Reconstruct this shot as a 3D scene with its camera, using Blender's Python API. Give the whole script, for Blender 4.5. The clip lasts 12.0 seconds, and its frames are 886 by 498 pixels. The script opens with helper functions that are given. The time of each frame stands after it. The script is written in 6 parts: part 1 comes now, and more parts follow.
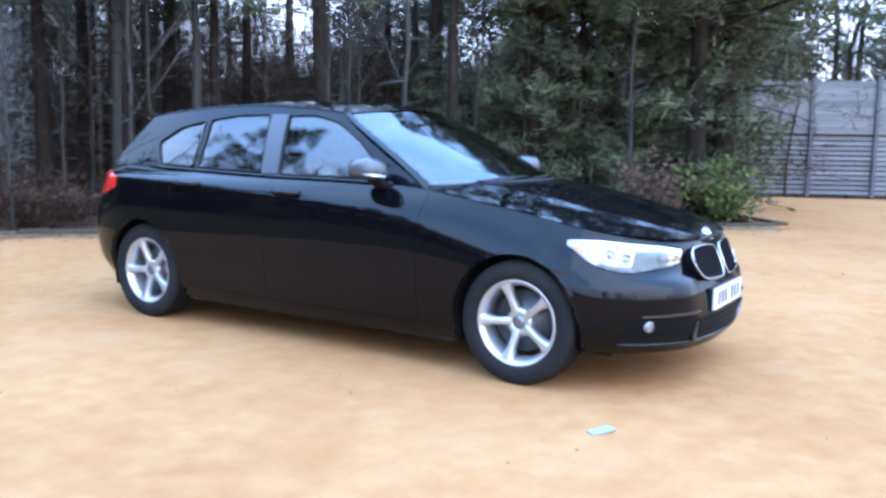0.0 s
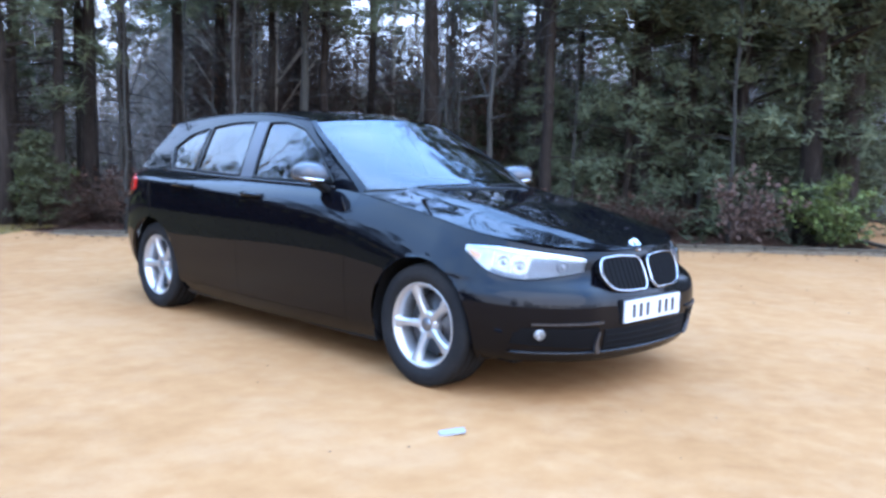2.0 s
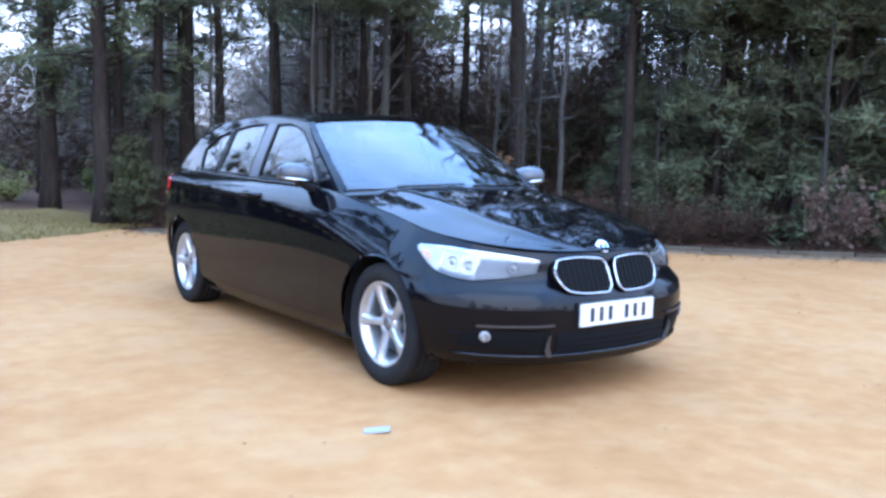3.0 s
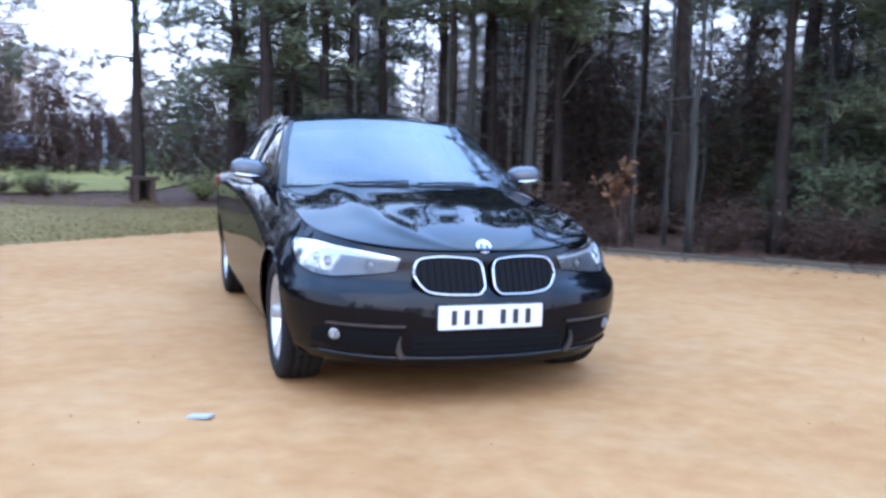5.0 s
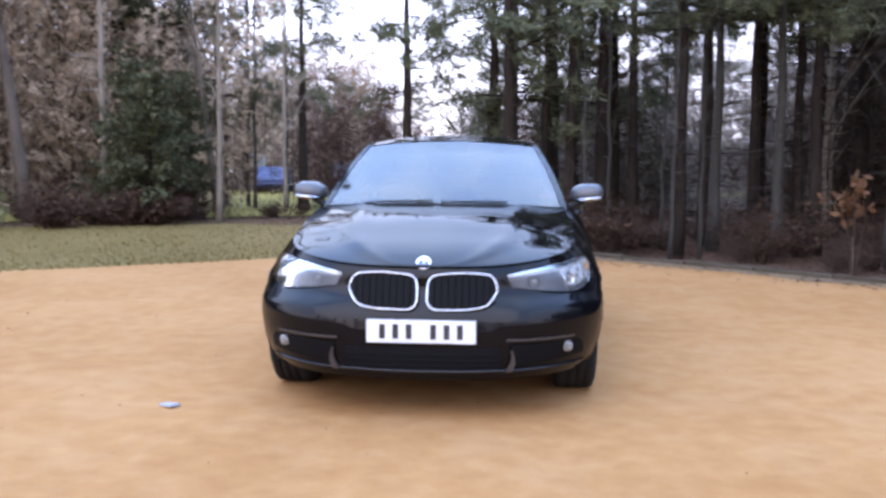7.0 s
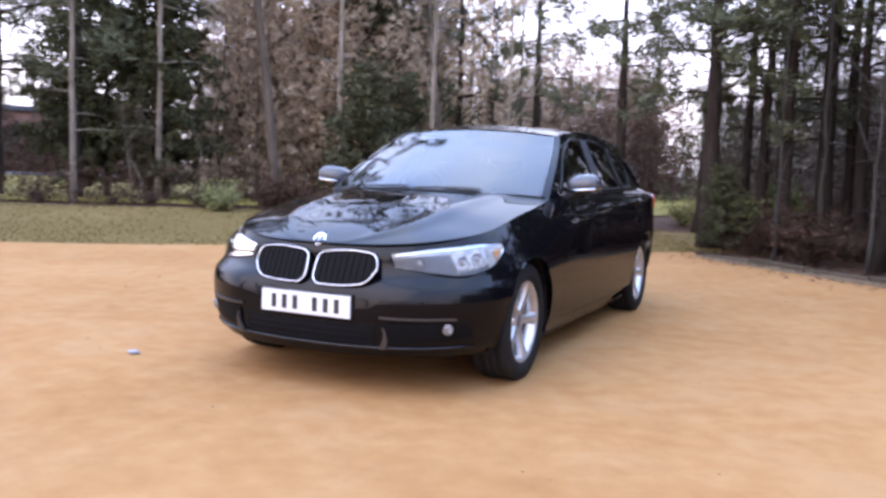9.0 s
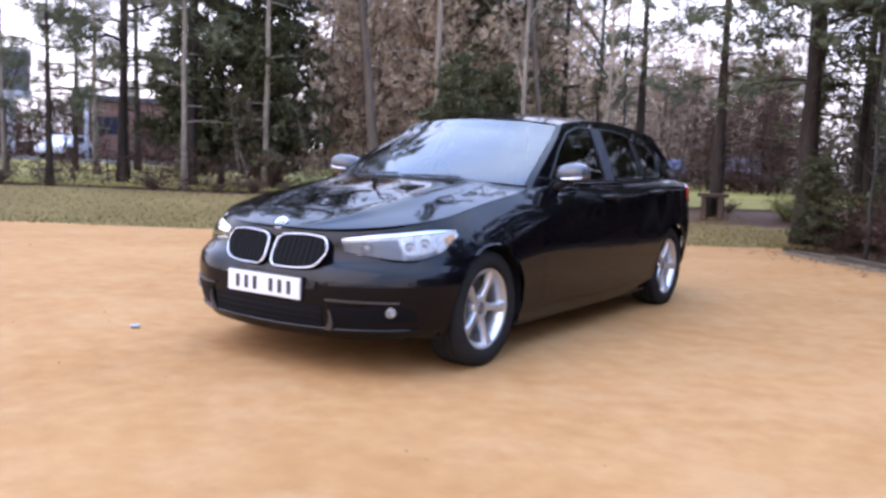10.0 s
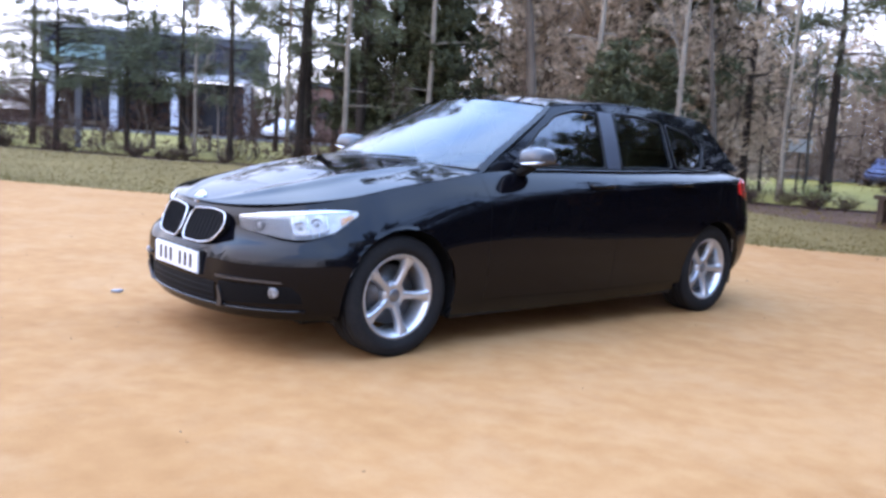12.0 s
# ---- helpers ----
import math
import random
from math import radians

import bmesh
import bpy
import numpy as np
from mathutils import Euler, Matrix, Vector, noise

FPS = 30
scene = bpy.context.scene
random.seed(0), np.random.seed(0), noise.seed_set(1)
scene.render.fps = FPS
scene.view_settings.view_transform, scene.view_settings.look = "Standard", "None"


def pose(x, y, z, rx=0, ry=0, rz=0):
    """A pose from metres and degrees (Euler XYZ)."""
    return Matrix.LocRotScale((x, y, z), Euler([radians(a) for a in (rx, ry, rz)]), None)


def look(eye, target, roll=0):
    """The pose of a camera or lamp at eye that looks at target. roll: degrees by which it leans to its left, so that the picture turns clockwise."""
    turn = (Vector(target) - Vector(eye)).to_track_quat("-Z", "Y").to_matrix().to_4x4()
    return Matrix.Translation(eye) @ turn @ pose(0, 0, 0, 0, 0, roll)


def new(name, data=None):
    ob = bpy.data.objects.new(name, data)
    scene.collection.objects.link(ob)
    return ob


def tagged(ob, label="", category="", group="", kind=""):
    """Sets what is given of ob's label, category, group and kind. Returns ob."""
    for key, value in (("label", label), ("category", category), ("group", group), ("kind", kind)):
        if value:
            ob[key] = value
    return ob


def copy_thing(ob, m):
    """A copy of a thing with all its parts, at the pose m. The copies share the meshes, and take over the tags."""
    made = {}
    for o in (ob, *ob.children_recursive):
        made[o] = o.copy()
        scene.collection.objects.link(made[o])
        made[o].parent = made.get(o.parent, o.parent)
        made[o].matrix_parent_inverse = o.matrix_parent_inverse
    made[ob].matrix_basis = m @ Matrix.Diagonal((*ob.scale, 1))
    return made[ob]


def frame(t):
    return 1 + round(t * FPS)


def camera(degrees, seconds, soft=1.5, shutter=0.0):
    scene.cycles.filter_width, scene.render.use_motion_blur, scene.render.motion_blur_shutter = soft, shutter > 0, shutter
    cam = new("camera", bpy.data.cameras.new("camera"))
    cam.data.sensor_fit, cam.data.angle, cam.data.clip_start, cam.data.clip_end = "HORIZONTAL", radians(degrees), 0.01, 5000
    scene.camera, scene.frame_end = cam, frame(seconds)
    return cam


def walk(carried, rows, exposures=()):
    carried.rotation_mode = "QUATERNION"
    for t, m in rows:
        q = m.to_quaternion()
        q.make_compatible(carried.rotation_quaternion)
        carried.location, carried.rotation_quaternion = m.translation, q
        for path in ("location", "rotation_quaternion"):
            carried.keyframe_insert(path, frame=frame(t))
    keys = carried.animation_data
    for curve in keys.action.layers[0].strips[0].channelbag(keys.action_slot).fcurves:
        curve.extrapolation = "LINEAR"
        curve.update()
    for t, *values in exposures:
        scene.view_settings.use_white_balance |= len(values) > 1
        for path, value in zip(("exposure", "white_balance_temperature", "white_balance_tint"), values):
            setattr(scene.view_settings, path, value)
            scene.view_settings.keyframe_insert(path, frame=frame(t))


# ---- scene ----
cam = camera(54.4, 12.0, soft=3.0, shutter=0.5)
PATH = [
    (0, (-4.418, -3.237, 1.168), (-2.749, -2.164, 0.916), 0.9),
    (0.5, (-4.306, -3.449, 1.169), (-2.693, -2.294, 0.916), 1.5),
    (1, (-4.186, -3.741, 1.167), (-2.618, -2.519, 0.946), 1.2),
    (1.5, (-4.013, -4.036, 1.154), (-2.509, -2.738, 0.925), 1.3),
    (2, (-3.697, -4.318, 1.131), (-2.283, -2.92, 0.913), 1.7),
    (2.5, (-3.388, -4.617, 1.121), (-2.1, -3.1, 0.918), 1.3),
    (3, (-3.057, -4.856, 1.133), (-1.875, -3.257, 0.915), 1.5),
    (5, (-1.454, -5.586, 1.115), (-0.794, -3.71, 0.901), 1.7),
    (5.5, (-0.995, -5.751, 1.125), (-0.562, -3.809, 0.929), 1.3),
    (6, (-0.565, -5.824, 1.093), (-0.272, -3.854, 0.906), 1.3),
    (6.5, (-0.116, -5.87, 1.116), (-0.06, -3.882, 0.904), 1.4),
    (7, (0.377, -5.914, 1.127), (0.23, -3.927, 0.951), 0.4),
    (7.5, (0.841, -5.866, 1.069), (0.538, -3.894, 0.935), 1.1),
    (9.5, (2.705, -5.343, 1.064), (1.715, -3.617, 0.862), 1.9),
    (10, (3.085, -5.13, 1.073), (1.975, -3.479, 0.861), 2.2),
    (10.5, (3.374, -4.801, 1.07), (2.178, -3.215, 0.841), 2.6),
    (11, (3.624, -4.487, 1.051), (2.296, -3.01, 0.823), 2.6),
    (11.5, (3.876, -4.189, 1.068), (2.47, -2.787, 0.824), 3.5),
    (12, (4.083, -3.912, 1.092), (2.587, -2.611, 0.833), 3.7),
]
walk(cam, [(t, look(eye, target, roll)) for t, eye, target, roll in PATH],
     exposures=[(0.0, 1.19, 6520, 13.5), (3.0, 1.03, 6480, 14.5), (5.0, 0.83, 6650, 16.5), (6.0, 0.67, 7650, 24), (7.0, 0.655, 8000, 26), (9.5, 0.685, 8600, 31.5), (12.0, 0.86, 7750, 24)])

# ---- light: bright overcast winter sky ----
world = bpy.data.worlds.new("overcast_sky")
scene.world = world
world.use_nodes = True
wn, wl = world.node_tree.nodes, world.node_tree.links
sky = wn.new("ShaderNodeTexSky")
sky.sky_type = "NISHITA"
sky.sun_disc = False
sky.sun_elevation, sky.sun_rotation = radians(38), radians(200)
sky.air_density, sky.dust_density, sky.ozone_density = 1.0, 2.0, 1.5
cloud = wn.new("ShaderNodeTexNoise")
cloud.inputs["Scale"].default_value = 2.4
cloud.inputs["Detail"].default_value = 6
ramp = wn.new("ShaderNodeValToRGB")
ramp.color_ramp.elements[0].position, ramp.color_ramp.elements[0].color = 0.36, (5.2, 11.5, 25.0, 1)
ramp.color_ramp.elements[1].position, ramp.color_ramp.elements[1].color = 0.66, (9.6, 16.8, 28.5, 1)
coord = wn.new("ShaderNodeTexCoord")
split = wn.new("ShaderNodeSeparateXYZ")
height = wn.new("ShaderNodeMapRange")
height.inputs[1].default_value, height.inputs[2].default_value = 0.05, 0.65
haze = wn.new("ShaderNodeMixRGB")
haze.inputs[1].default_value = (8.8, 10.6, 14.2, 1)
wmix = wn.new("ShaderNodeMixRGB")
wmix.inputs[0].default_value = 0.85
wl.new(coord.outputs["Generated"], cloud.inputs["Vector"])
wl.new(coord.outputs["Generated"], split.inputs[0])
wl.new(split.outputs["Z"], height.inputs[0])
wl.new(height.outputs[0], haze.inputs[0])
wl.new(cloud.outputs["Fac"], ramp.inputs["Fac"])
wl.new(ramp.outputs["Color"], haze.inputs[2])
wl.new(sky.outputs["Color"], wmix.inputs[1])
wl.new(haze.outputs["Color"], wmix.inputs[2])
wl.new(wmix.outputs["Color"], wn["Background"].inputs["Color"])
wn["Background"].inputs["Strength"].default_value = 0.19

sun_data = bpy.data.lights.new("sun", "SUN")
sun_data.energy, sun_data.angle, sun_data.color = 1.0, radians(75), (1.0, 0.95, 0.88)
sun = new("sun", sun_data)
sun.matrix_world = look((-6, -16, 13), (0, 0, 0))


# ---- materials ----
def principled(name, base=(0.5, 0.5, 0.5), rough=0.5, metal=0.0, **more):
    m = bpy.data.materials.new(name)
    m.use_nodes = True
    b = m.node_tree.nodes["Principled BSDF"]
    b.inputs["Base Color"].default_value = (*base, 1)
    b.inputs["Roughness"].default_value = rough
    b.inputs["Metallic"].default_value = metal
    for key, value in more.items():
        b.inputs[key.replace("_", " ")].default_value = value
    return m


def varied(name, colours, scales=(3.0, 60.0), rough=(0.7, 0.95), bump=0.3, depth=0.01, per_object=0.0, per_island=0.0, stretch=(1, 1, 1), metal=0.0, detail=6.0):
    """Three colours mixed by a coarse and a fine noise, with roughness and relief; objects or islands may differ in lightness."""
    m = principled(name, colours[1], rough[1], metal)
    t = m.node_tree
    n, l, b = t.nodes, t.links, t.nodes["Principled BSDF"]
    co = n.new("ShaderNodeTexCoord")
    mp = n.new("ShaderNodeMapping")
    mp.inputs["Scale"].default_value = stretch
    l.new(co.outputs["Object"], mp.inputs["Vector"])
    coarse, fine = n.new("ShaderNodeTexNoise"), n.new("ShaderNodeTexNoise")
    for tex, s in ((coarse, scales[0]), (fine, scales[1])):
        tex.inputs["Scale"].default_value = s
        tex.inputs["Detail"].default_value = detail
        l.new(mp.outputs["Vector"], tex.inputs["Vector"])
    r = n.new("ShaderNodeValToRGB")
    e = r.color_ramp.elements
    e[0].position, e[0].color = 0.30, (*colours[0], 1)
    e[1].position, e[1].color = 0.70, (*colours[2], 1)
    mid = e.new(0.5)
    mid.color = (*colours[1], 1)
    mixer = n.new("ShaderNodeMath")
    mixer.operation = "MULTIPLY_ADD"
    mixer.inputs[1].default_value, mixer.inputs[2].default_value = 0.5, 0.0
    half = n.new("ShaderNodeMath")
    half.operation = "MULTIPLY_ADD"
    half.inputs[1].default_value = 0.5
    l.new(fine.outputs["Fac"], mixer.inputs[0])
    l.new(coarse.outputs["Fac"], half.inputs[0])
    l.new(mixer.outputs[0], half.inputs[2])
    l.new(half.outputs[0], r.inputs["Fac"])
    out = r.outputs["Color"]
    if per_object or per_island:
        info = n.new("ShaderNodeObjectInfo") if per_object else n.new("ShaderNodeNewGeometry")
        rnd = info.outputs["Random"] if per_object else info.outputs["Random Per Island"]
        amount = per_object or per_island
        hsv = n.new("ShaderNodeHueSaturation")
        rng = n.new("ShaderNodeMapRange")
        rng.inputs[3].default_value, rng.inputs[4].default_value = 1 - amount, 1 + amount
        l.new(rnd, rng.inputs[0])
        l.new(rng.outputs[0], hsv.inputs["Value"])
        l.new(out, hsv.inputs["Color"])
        out = hsv.outputs["Color"]
    l.new(out, b.inputs["Base Color"])
    rr = n.new("ShaderNodeMapRange")
    rr.inputs[3].default_value, rr.inputs[4].default_value = rough
    l.new(fine.outputs["Fac"], rr.inputs[0])
    l.new(rr.outputs[0], b.inputs["Roughness"])
    bp = n.new("ShaderNodeBump")
    bp.inputs["Strength"].default_value, bp.inputs["Distance"].default_value = bump, depth
    l.new(fine.outputs["Fac"], bp.inputs["Height"])
    l.new(bp.outputs["Normal"], b.inputs["Normal"])
    return m


M = {}
M["gravel"] = varied("packed_sandy_gravel", ((0.245, 0.108, 0.038), (0.300, 0.141, 0.054), (0.355, 0.181, 0.077)), (0.55, 7.0), (0.9, 1.0), 0.35, 0.006, detail=10.0)
gn, gl = M["gravel"].node_tree.nodes, M["gravel"].node_tree.links
grit = gn.new("ShaderNodeTexNoise")
grit.inputs["Scale"].default_value, grit.inputs["Detail"].default_value = 75.0, 8.0
gl.new(grit.outputs["Fac"], gn["Bump"].inputs["Height"])
# paler trodden patches with ragged borders, and a sprinkle of single grains
patch, patch_range, trodden = gn.new("ShaderNodeTexNoise"), gn.new("ShaderNodeMapRange"), gn.new("ShaderNodeMixRGB")
patch.inputs["Scale"].default_value, patch.inputs["Detail"].default_value, patch.inputs["Roughness"].default_value = 1.6, 12.0, 0.72
patch_range.inputs[1].default_value, patch_range.inputs[2].default_value, patch_range.inputs[4].default_value = 0.48, 0.62, 0.42
trodden.inputs[2].default_value = (0.345, 0.190, 0.092, 1)
grains, grain_range, speckled = gn.new("ShaderNodeTexNoise"), gn.new("ShaderNodeMapRange"), gn.new("ShaderNodeMixRGB")
grains.inputs["Scale"].default_value, grains.inputs["Detail"].default_value = 130.0, 3.0
grain_range.inputs[1].default_value, grain_range.inputs[2].default_value, grain_range.inputs[4].default_value = 0.60, 0.72, 0.5
speckled.inputs[2].default_value = (0.16, 0.075, 0.032, 1)
ground_at = gn["Mapping"].outputs["Vector"]
for tex in (patch, grains):
    gl.new(ground_at, tex.inputs["Vector"])
gl.new(patch.outputs["Fac"], patch_range.inputs[0])
gl.new(grains.outputs["Fac"], grain_range.inputs[0])
gl.new(patch_range.outputs[0], trodden.inputs[0])
gl.new(grain_range.outputs[0], speckled.inputs[0])
gl.new(gn["Color Ramp"].outputs["Color"], trodden.inputs[1])
gl.new(trodden.outputs["Color"], speckled.inputs[1])
gl.new(speckled.outputs["Color"], gn["Principled BSDF"].inputs["Base Color"])
M["soil"] = varied("leaf_litter", ((0.0366, 0.0192, 0.0123), (0.0755, 0.0384, 0.0248), (0.134, 0.0732, 0.0451)), (0.8, 30.0), (0.85, 1.0), 0.8, 0.03)
M["lawn"] = varied("winter_lawn", ((0.0806, 0.053, 0.0171), (0.1254, 0.0857, 0.0304), (0.1848, 0.1244, 0.0522)), (0.5, 40.0), (0.85, 1.0), 0.6, 0.02)
M["blade"] = varied("grass_blade", ((0.0739, 0.0561, 0.0162), (0.121, 0.0877, 0.0285), (0.1792, 0.1244, 0.0494)), (0.7, 25.0), (0.6, 0.9), 0.0, 0.01, per_island=0.15)
M["kerb"] = varied("weathered_concrete", ((0.0346, 0.0269, 0.0185), (0.0605, 0.047, 0.0327), (0.0922, 0.0739, 0.0539)), (3.0, 70.0), (0.8, 0.95), 0.4, 0.006, per_object=0.15)
M["asphalt"] = varied("asphalt", ((0.04, 0.04, 0.042), (0.055, 0.055, 0.056), (0.08, 0.078, 0.076)), (0.8, 90.0), (0.8, 0.95), 0.4, 0.006)
M["bark_pine"] = varied("pine_bark", ((0.0112, 0.0077, 0.0063), (0.0231, 0.0168, 0.0133), (0.042, 0.0315, 0.0245)), (3.0, 22.0), (0.85, 1.0), 0.9, 0.03, per_object=0.3, stretch=(1, 1, 0.25))
M["bark_light"] = varied("pale_bark", ((0.0949, 0.0765, 0.058), (0.1759, 0.1409, 0.1071), (0.2754, 0.2295, 0.1804)), (3.0, 20.0), (0.8, 1.0), 0.6, 0.015, per_object=0.25, stretch=(1, 1, 0.4))
M["needles"] = varied("pine_needles", ((0.0373, 0.0438, 0.0251), (0.07, 0.0798, 0.0448), (0.1182, 0.1291, 0.0722)), (0.8, 12.0), (0.55, 0.8), 0.0, 0.01, per_island=0.45)
M["leaf_green"] = varied("evergreen_leaf", ((0.0391, 0.0536, 0.0153), (0.0782, 0.0982, 0.0306), (0.1466, 0.1606, 0.0497)), (1.5, 15.0), (0.4, 0.7), 0.0, 0.01, per_island=0.4)
M["leaf_dark"] = varied("dark_evergreen_leaf", ((0.0251, 0.0282, 0.015), (0.0484, 0.0517, 0.0258), (0.0851, 0.0862, 0.0422)), (1.5, 15.0), (0.45, 0.7), 0.0, 0.01, per_island=0.4)
M["leaf_yellow"] = varied("yellow_green_leaf", ((0.09, 0.10, 0.03), (0.15, 0.16, 0.05), (0.24, 0.23, 0.09)), (1.5, 15.0), (0.5, 0.8), 0.0, 0.01, per_island=0.35)
M["leaf_tan"] = varied("dry_tan_leaf", ((0.3279, 0.2302, 0.1546), (0.5044, 0.3671, 0.2554), (0.6557, 0.4978, 0.3696)), (1.5, 15.0), (0.7, 0.95), 0.0, 0.01, per_island=0.35)
M["bark_grey"] = varied("grey_green_bark", ((0.0125, 0.0112, 0.0085), (0.0232, 0.0205, 0.016), (0.0402, 0.0357, 0.0286)), (3.0, 20.0), (0.85, 1.0), 0.7, 0.02, per_object=0.25, stretch=(1, 1, 0.35))
M["bark_brown"] = varied("brown_bark", ((0.039, 0.0273, 0.0195), (0.0715, 0.052, 0.0377), (0.1105, 0.0813, 0.0585)), (3.0, 20.0), (0.85, 1.0), 0.7, 0.02, stretch=(1, 1, 0.35))
M["leaf_brown"] = varied("dead_brown_leaf", ((0.0245, 0.0115, 0.0079), (0.0446, 0.0223, 0.0151), (0.0756, 0.0432, 0.0295)), (1.5, 15.0), (0.7, 0.95), 0.0, 0.01, per_island=0.4)
M["leaf_pink"] = varied("dry_pinkish_leaf", ((0.0767, 0.0418, 0.0299), (0.1255, 0.0753, 0.0579), (0.1882, 0.1219, 0.0976)), (1.5, 15.0), (0.7, 0.95), 0.0, 0.01, per_island=0.35)
M["leaf_orange"] = varied("orange_leaf", ((0.096, 0.04, 0.0176), (0.152, 0.068, 0.0288), (0.216, 0.108, 0.0496)), (1.5, 15.0), (0.7, 0.95), 0.0, 0.01, per_island=0.35)
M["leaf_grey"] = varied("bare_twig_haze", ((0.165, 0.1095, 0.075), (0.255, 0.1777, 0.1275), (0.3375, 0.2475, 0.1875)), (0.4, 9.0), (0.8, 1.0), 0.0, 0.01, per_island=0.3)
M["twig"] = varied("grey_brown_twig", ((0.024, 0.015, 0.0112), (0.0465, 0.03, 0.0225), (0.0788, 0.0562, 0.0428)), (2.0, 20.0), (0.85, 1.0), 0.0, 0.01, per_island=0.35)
M["fence"] = varied("silvered_timber", ((0.10, 0.10, 0.105), (0.155, 0.155, 0.16), (0.22, 0.22, 0.225)), (2.0, 25.0), (0.8, 0.95), 0.4, 0.005, per_object=0.18, stretch=(0.15, 0.15, 6))
M["fence_post"] = varied("dark_grey_timber", ((0.048, 0.0496, 0.056), (0.08, 0.08, 0.088), (0.12, 0.12, 0.128)), (2.0, 25.0), (0.8, 0.95), 0.4, 0.005)
M["stone_litter"] = varied("pale_scrap", ((0.1714, 0.1897, 0.2081), (0.2203, 0.2387, 0.2632), (0.2693, 0.2876, 0.306)), (5.0, 60.0), (0.5, 0.7), 0.2, 0.004)
for key in ("gravel", "lawn", "soil", "blade", "asphalt", "kerb", "leaf_dark", "leaf_green", "needles", "leaf_brown", "leaf_grey", "twig", "bark_pine"):
    M[key].node_tree.nodes["Principled BSDF"].inputs["Specular IOR Level"].default_value = 0.12


def let_light_through(m, share=0.45):
    """Thin dry leaves pass some light on to their far side."""
    n, l = m.node_tree.nodes, m.node_tree.links
    body = n["Principled BSDF"]
    thin_side, both = n.new("ShaderNodeBsdfTranslucent"), n.new("ShaderNodeMixShader")
    l.new(body.inputs["Base Color"].links[0].from_socket, thin_side.inputs["Color"])
    both.inputs[0].default_value = share
    l.new(body.outputs[0], both.inputs[1])
    l.new(thin_side.outputs[0], both.inputs[2])
    l.new(both.outputs[0], n["Material Output"].inputs["Surface"])


for key in ("leaf_tan", "leaf_grey", "leaf_pink", "leaf_orange"):
    let_light_through(M[key])
# vehicle
def lacquer(name, base, low, rough=0.015):
    """Dark paint under clear lacquer, whose gloss grows towards a grazing view."""
    m = principled(name, base, 0.4, Specular_IOR_Level=0.0)
    n, l = m.node_tree.nodes, m.node_tree.links
    gloss, mixed, fresnel, share = (n.new(k) for k in ("ShaderNodeBsdfGlossy", "ShaderNodeMixShader", "ShaderNodeFresnel", "ShaderNodeMapRange"))
    gloss.inputs["Roughness"].default_value = rough
    fresnel.inputs["IOR"].default_value = 1.5
    for socket, value in zip(share.inputs[1:5], (0.04, 1.0, low, 0.84)):
        socket.default_value = value
    l.new(fresnel.outputs[0], share.inputs[0])
    l.new(share.outputs[0], mixed.inputs[0])
    l.new(n["Principled BSDF"].outputs[0], mixed.inputs[1])
    l.new(gloss.outputs[0], mixed.inputs[2])
    l.new(mixed.outputs[0], n["Material Output"].inputs["Surface"])
    return m


M["paint"] = lacquer("black_car_paint", (0.002, 0.002, 0.003), 0.020)
M["black_plastic"] = varied("black_plastic", ((0.004, 0.004, 0.0045), (0.007, 0.007, 0.0075), (0.011, 0.011, 0.0115)), (3.0, 300.0), (0.4, 0.6), 0.1, 0.001)
M["black_plastic"].node_tree.nodes["Principled BSDF"].inputs["Specular IOR Level"].default_value = 0.2
M["gloss_black"] = principled("gloss_black_plastic", (0.004, 0.004, 0.005), 0.12, Specular_IOR_Level=0.25)
M["mirror_cap"] = principled("dark_grey_cap", (0.045, 0.048, 0.056), 0.22, 0.0)
M["grey_film"] = principled("satin_pillar_film", (0.03, 0.034, 0.045), 0.3)
M["rubber"] = varied("tyre_rubber", ((0.006, 0.006, 0.0063), (0.0102, 0.0099, 0.0102), (0.0204, 0.018, 0.0162)), (4.0, 60.0), (0.75, 0.95), 0.3, 0.002)
M["rubber"].node_tree.nodes["Principled BSDF"].inputs["Specular IOR Level"].default_value = 0.15
M["alloy"] = varied("silver_alloy", ((0.40, 0.41, 0.425), (0.46, 0.47, 0.485), (0.52, 0.53, 0.545)), (4.0, 80.0), (0.24, 0.36), 0.02, 0.001, metal=0.75)
M["chrome"] = principled("chrome", (0.52, 0.53, 0.55), 0.14, 1.0)
M["dark_steel"] = varied("brake_steel", ((0.05, 0.05, 0.055), (0.10, 0.10, 0.105), (0.16, 0.155, 0.15)), (6.0, 60.0), (0.35, 0.6), 0.1, 0.001, metal=0.8)
M["reflector"] = varied("headlight_reflector", ((0.1376, 0.1328, 0.1287), (0.3096, 0.2988, 0.2847), (0.4816, 0.4648, 0.4368)), (26.0, 70.0), (0.25, 0.45), 0.6, 0.005, metal=0.4)
M["fog_glass"] = varied("fluted_lamp_glass", ((0.04, 0.04, 0.044), (0.192, 0.192, 0.196), (0.496, 0.496, 0.504)), (45.0, 120.0), (0.2, 0.4), 0.6, 0.003, metal=0.3)
M["amber"] = principled("amber_lens", (0.42, 0.19, 0.07), 0.25)
M["lamp_smoke"] = principled("smoked_lamp_plastic", (0.05, 0.053, 0.058), 0.3)
M["red_lens"] = principled("red_lens", (0.52, 0.018, 0.015), 0.12, Coat_Weight=1.0, Coat_Roughness=0.02)
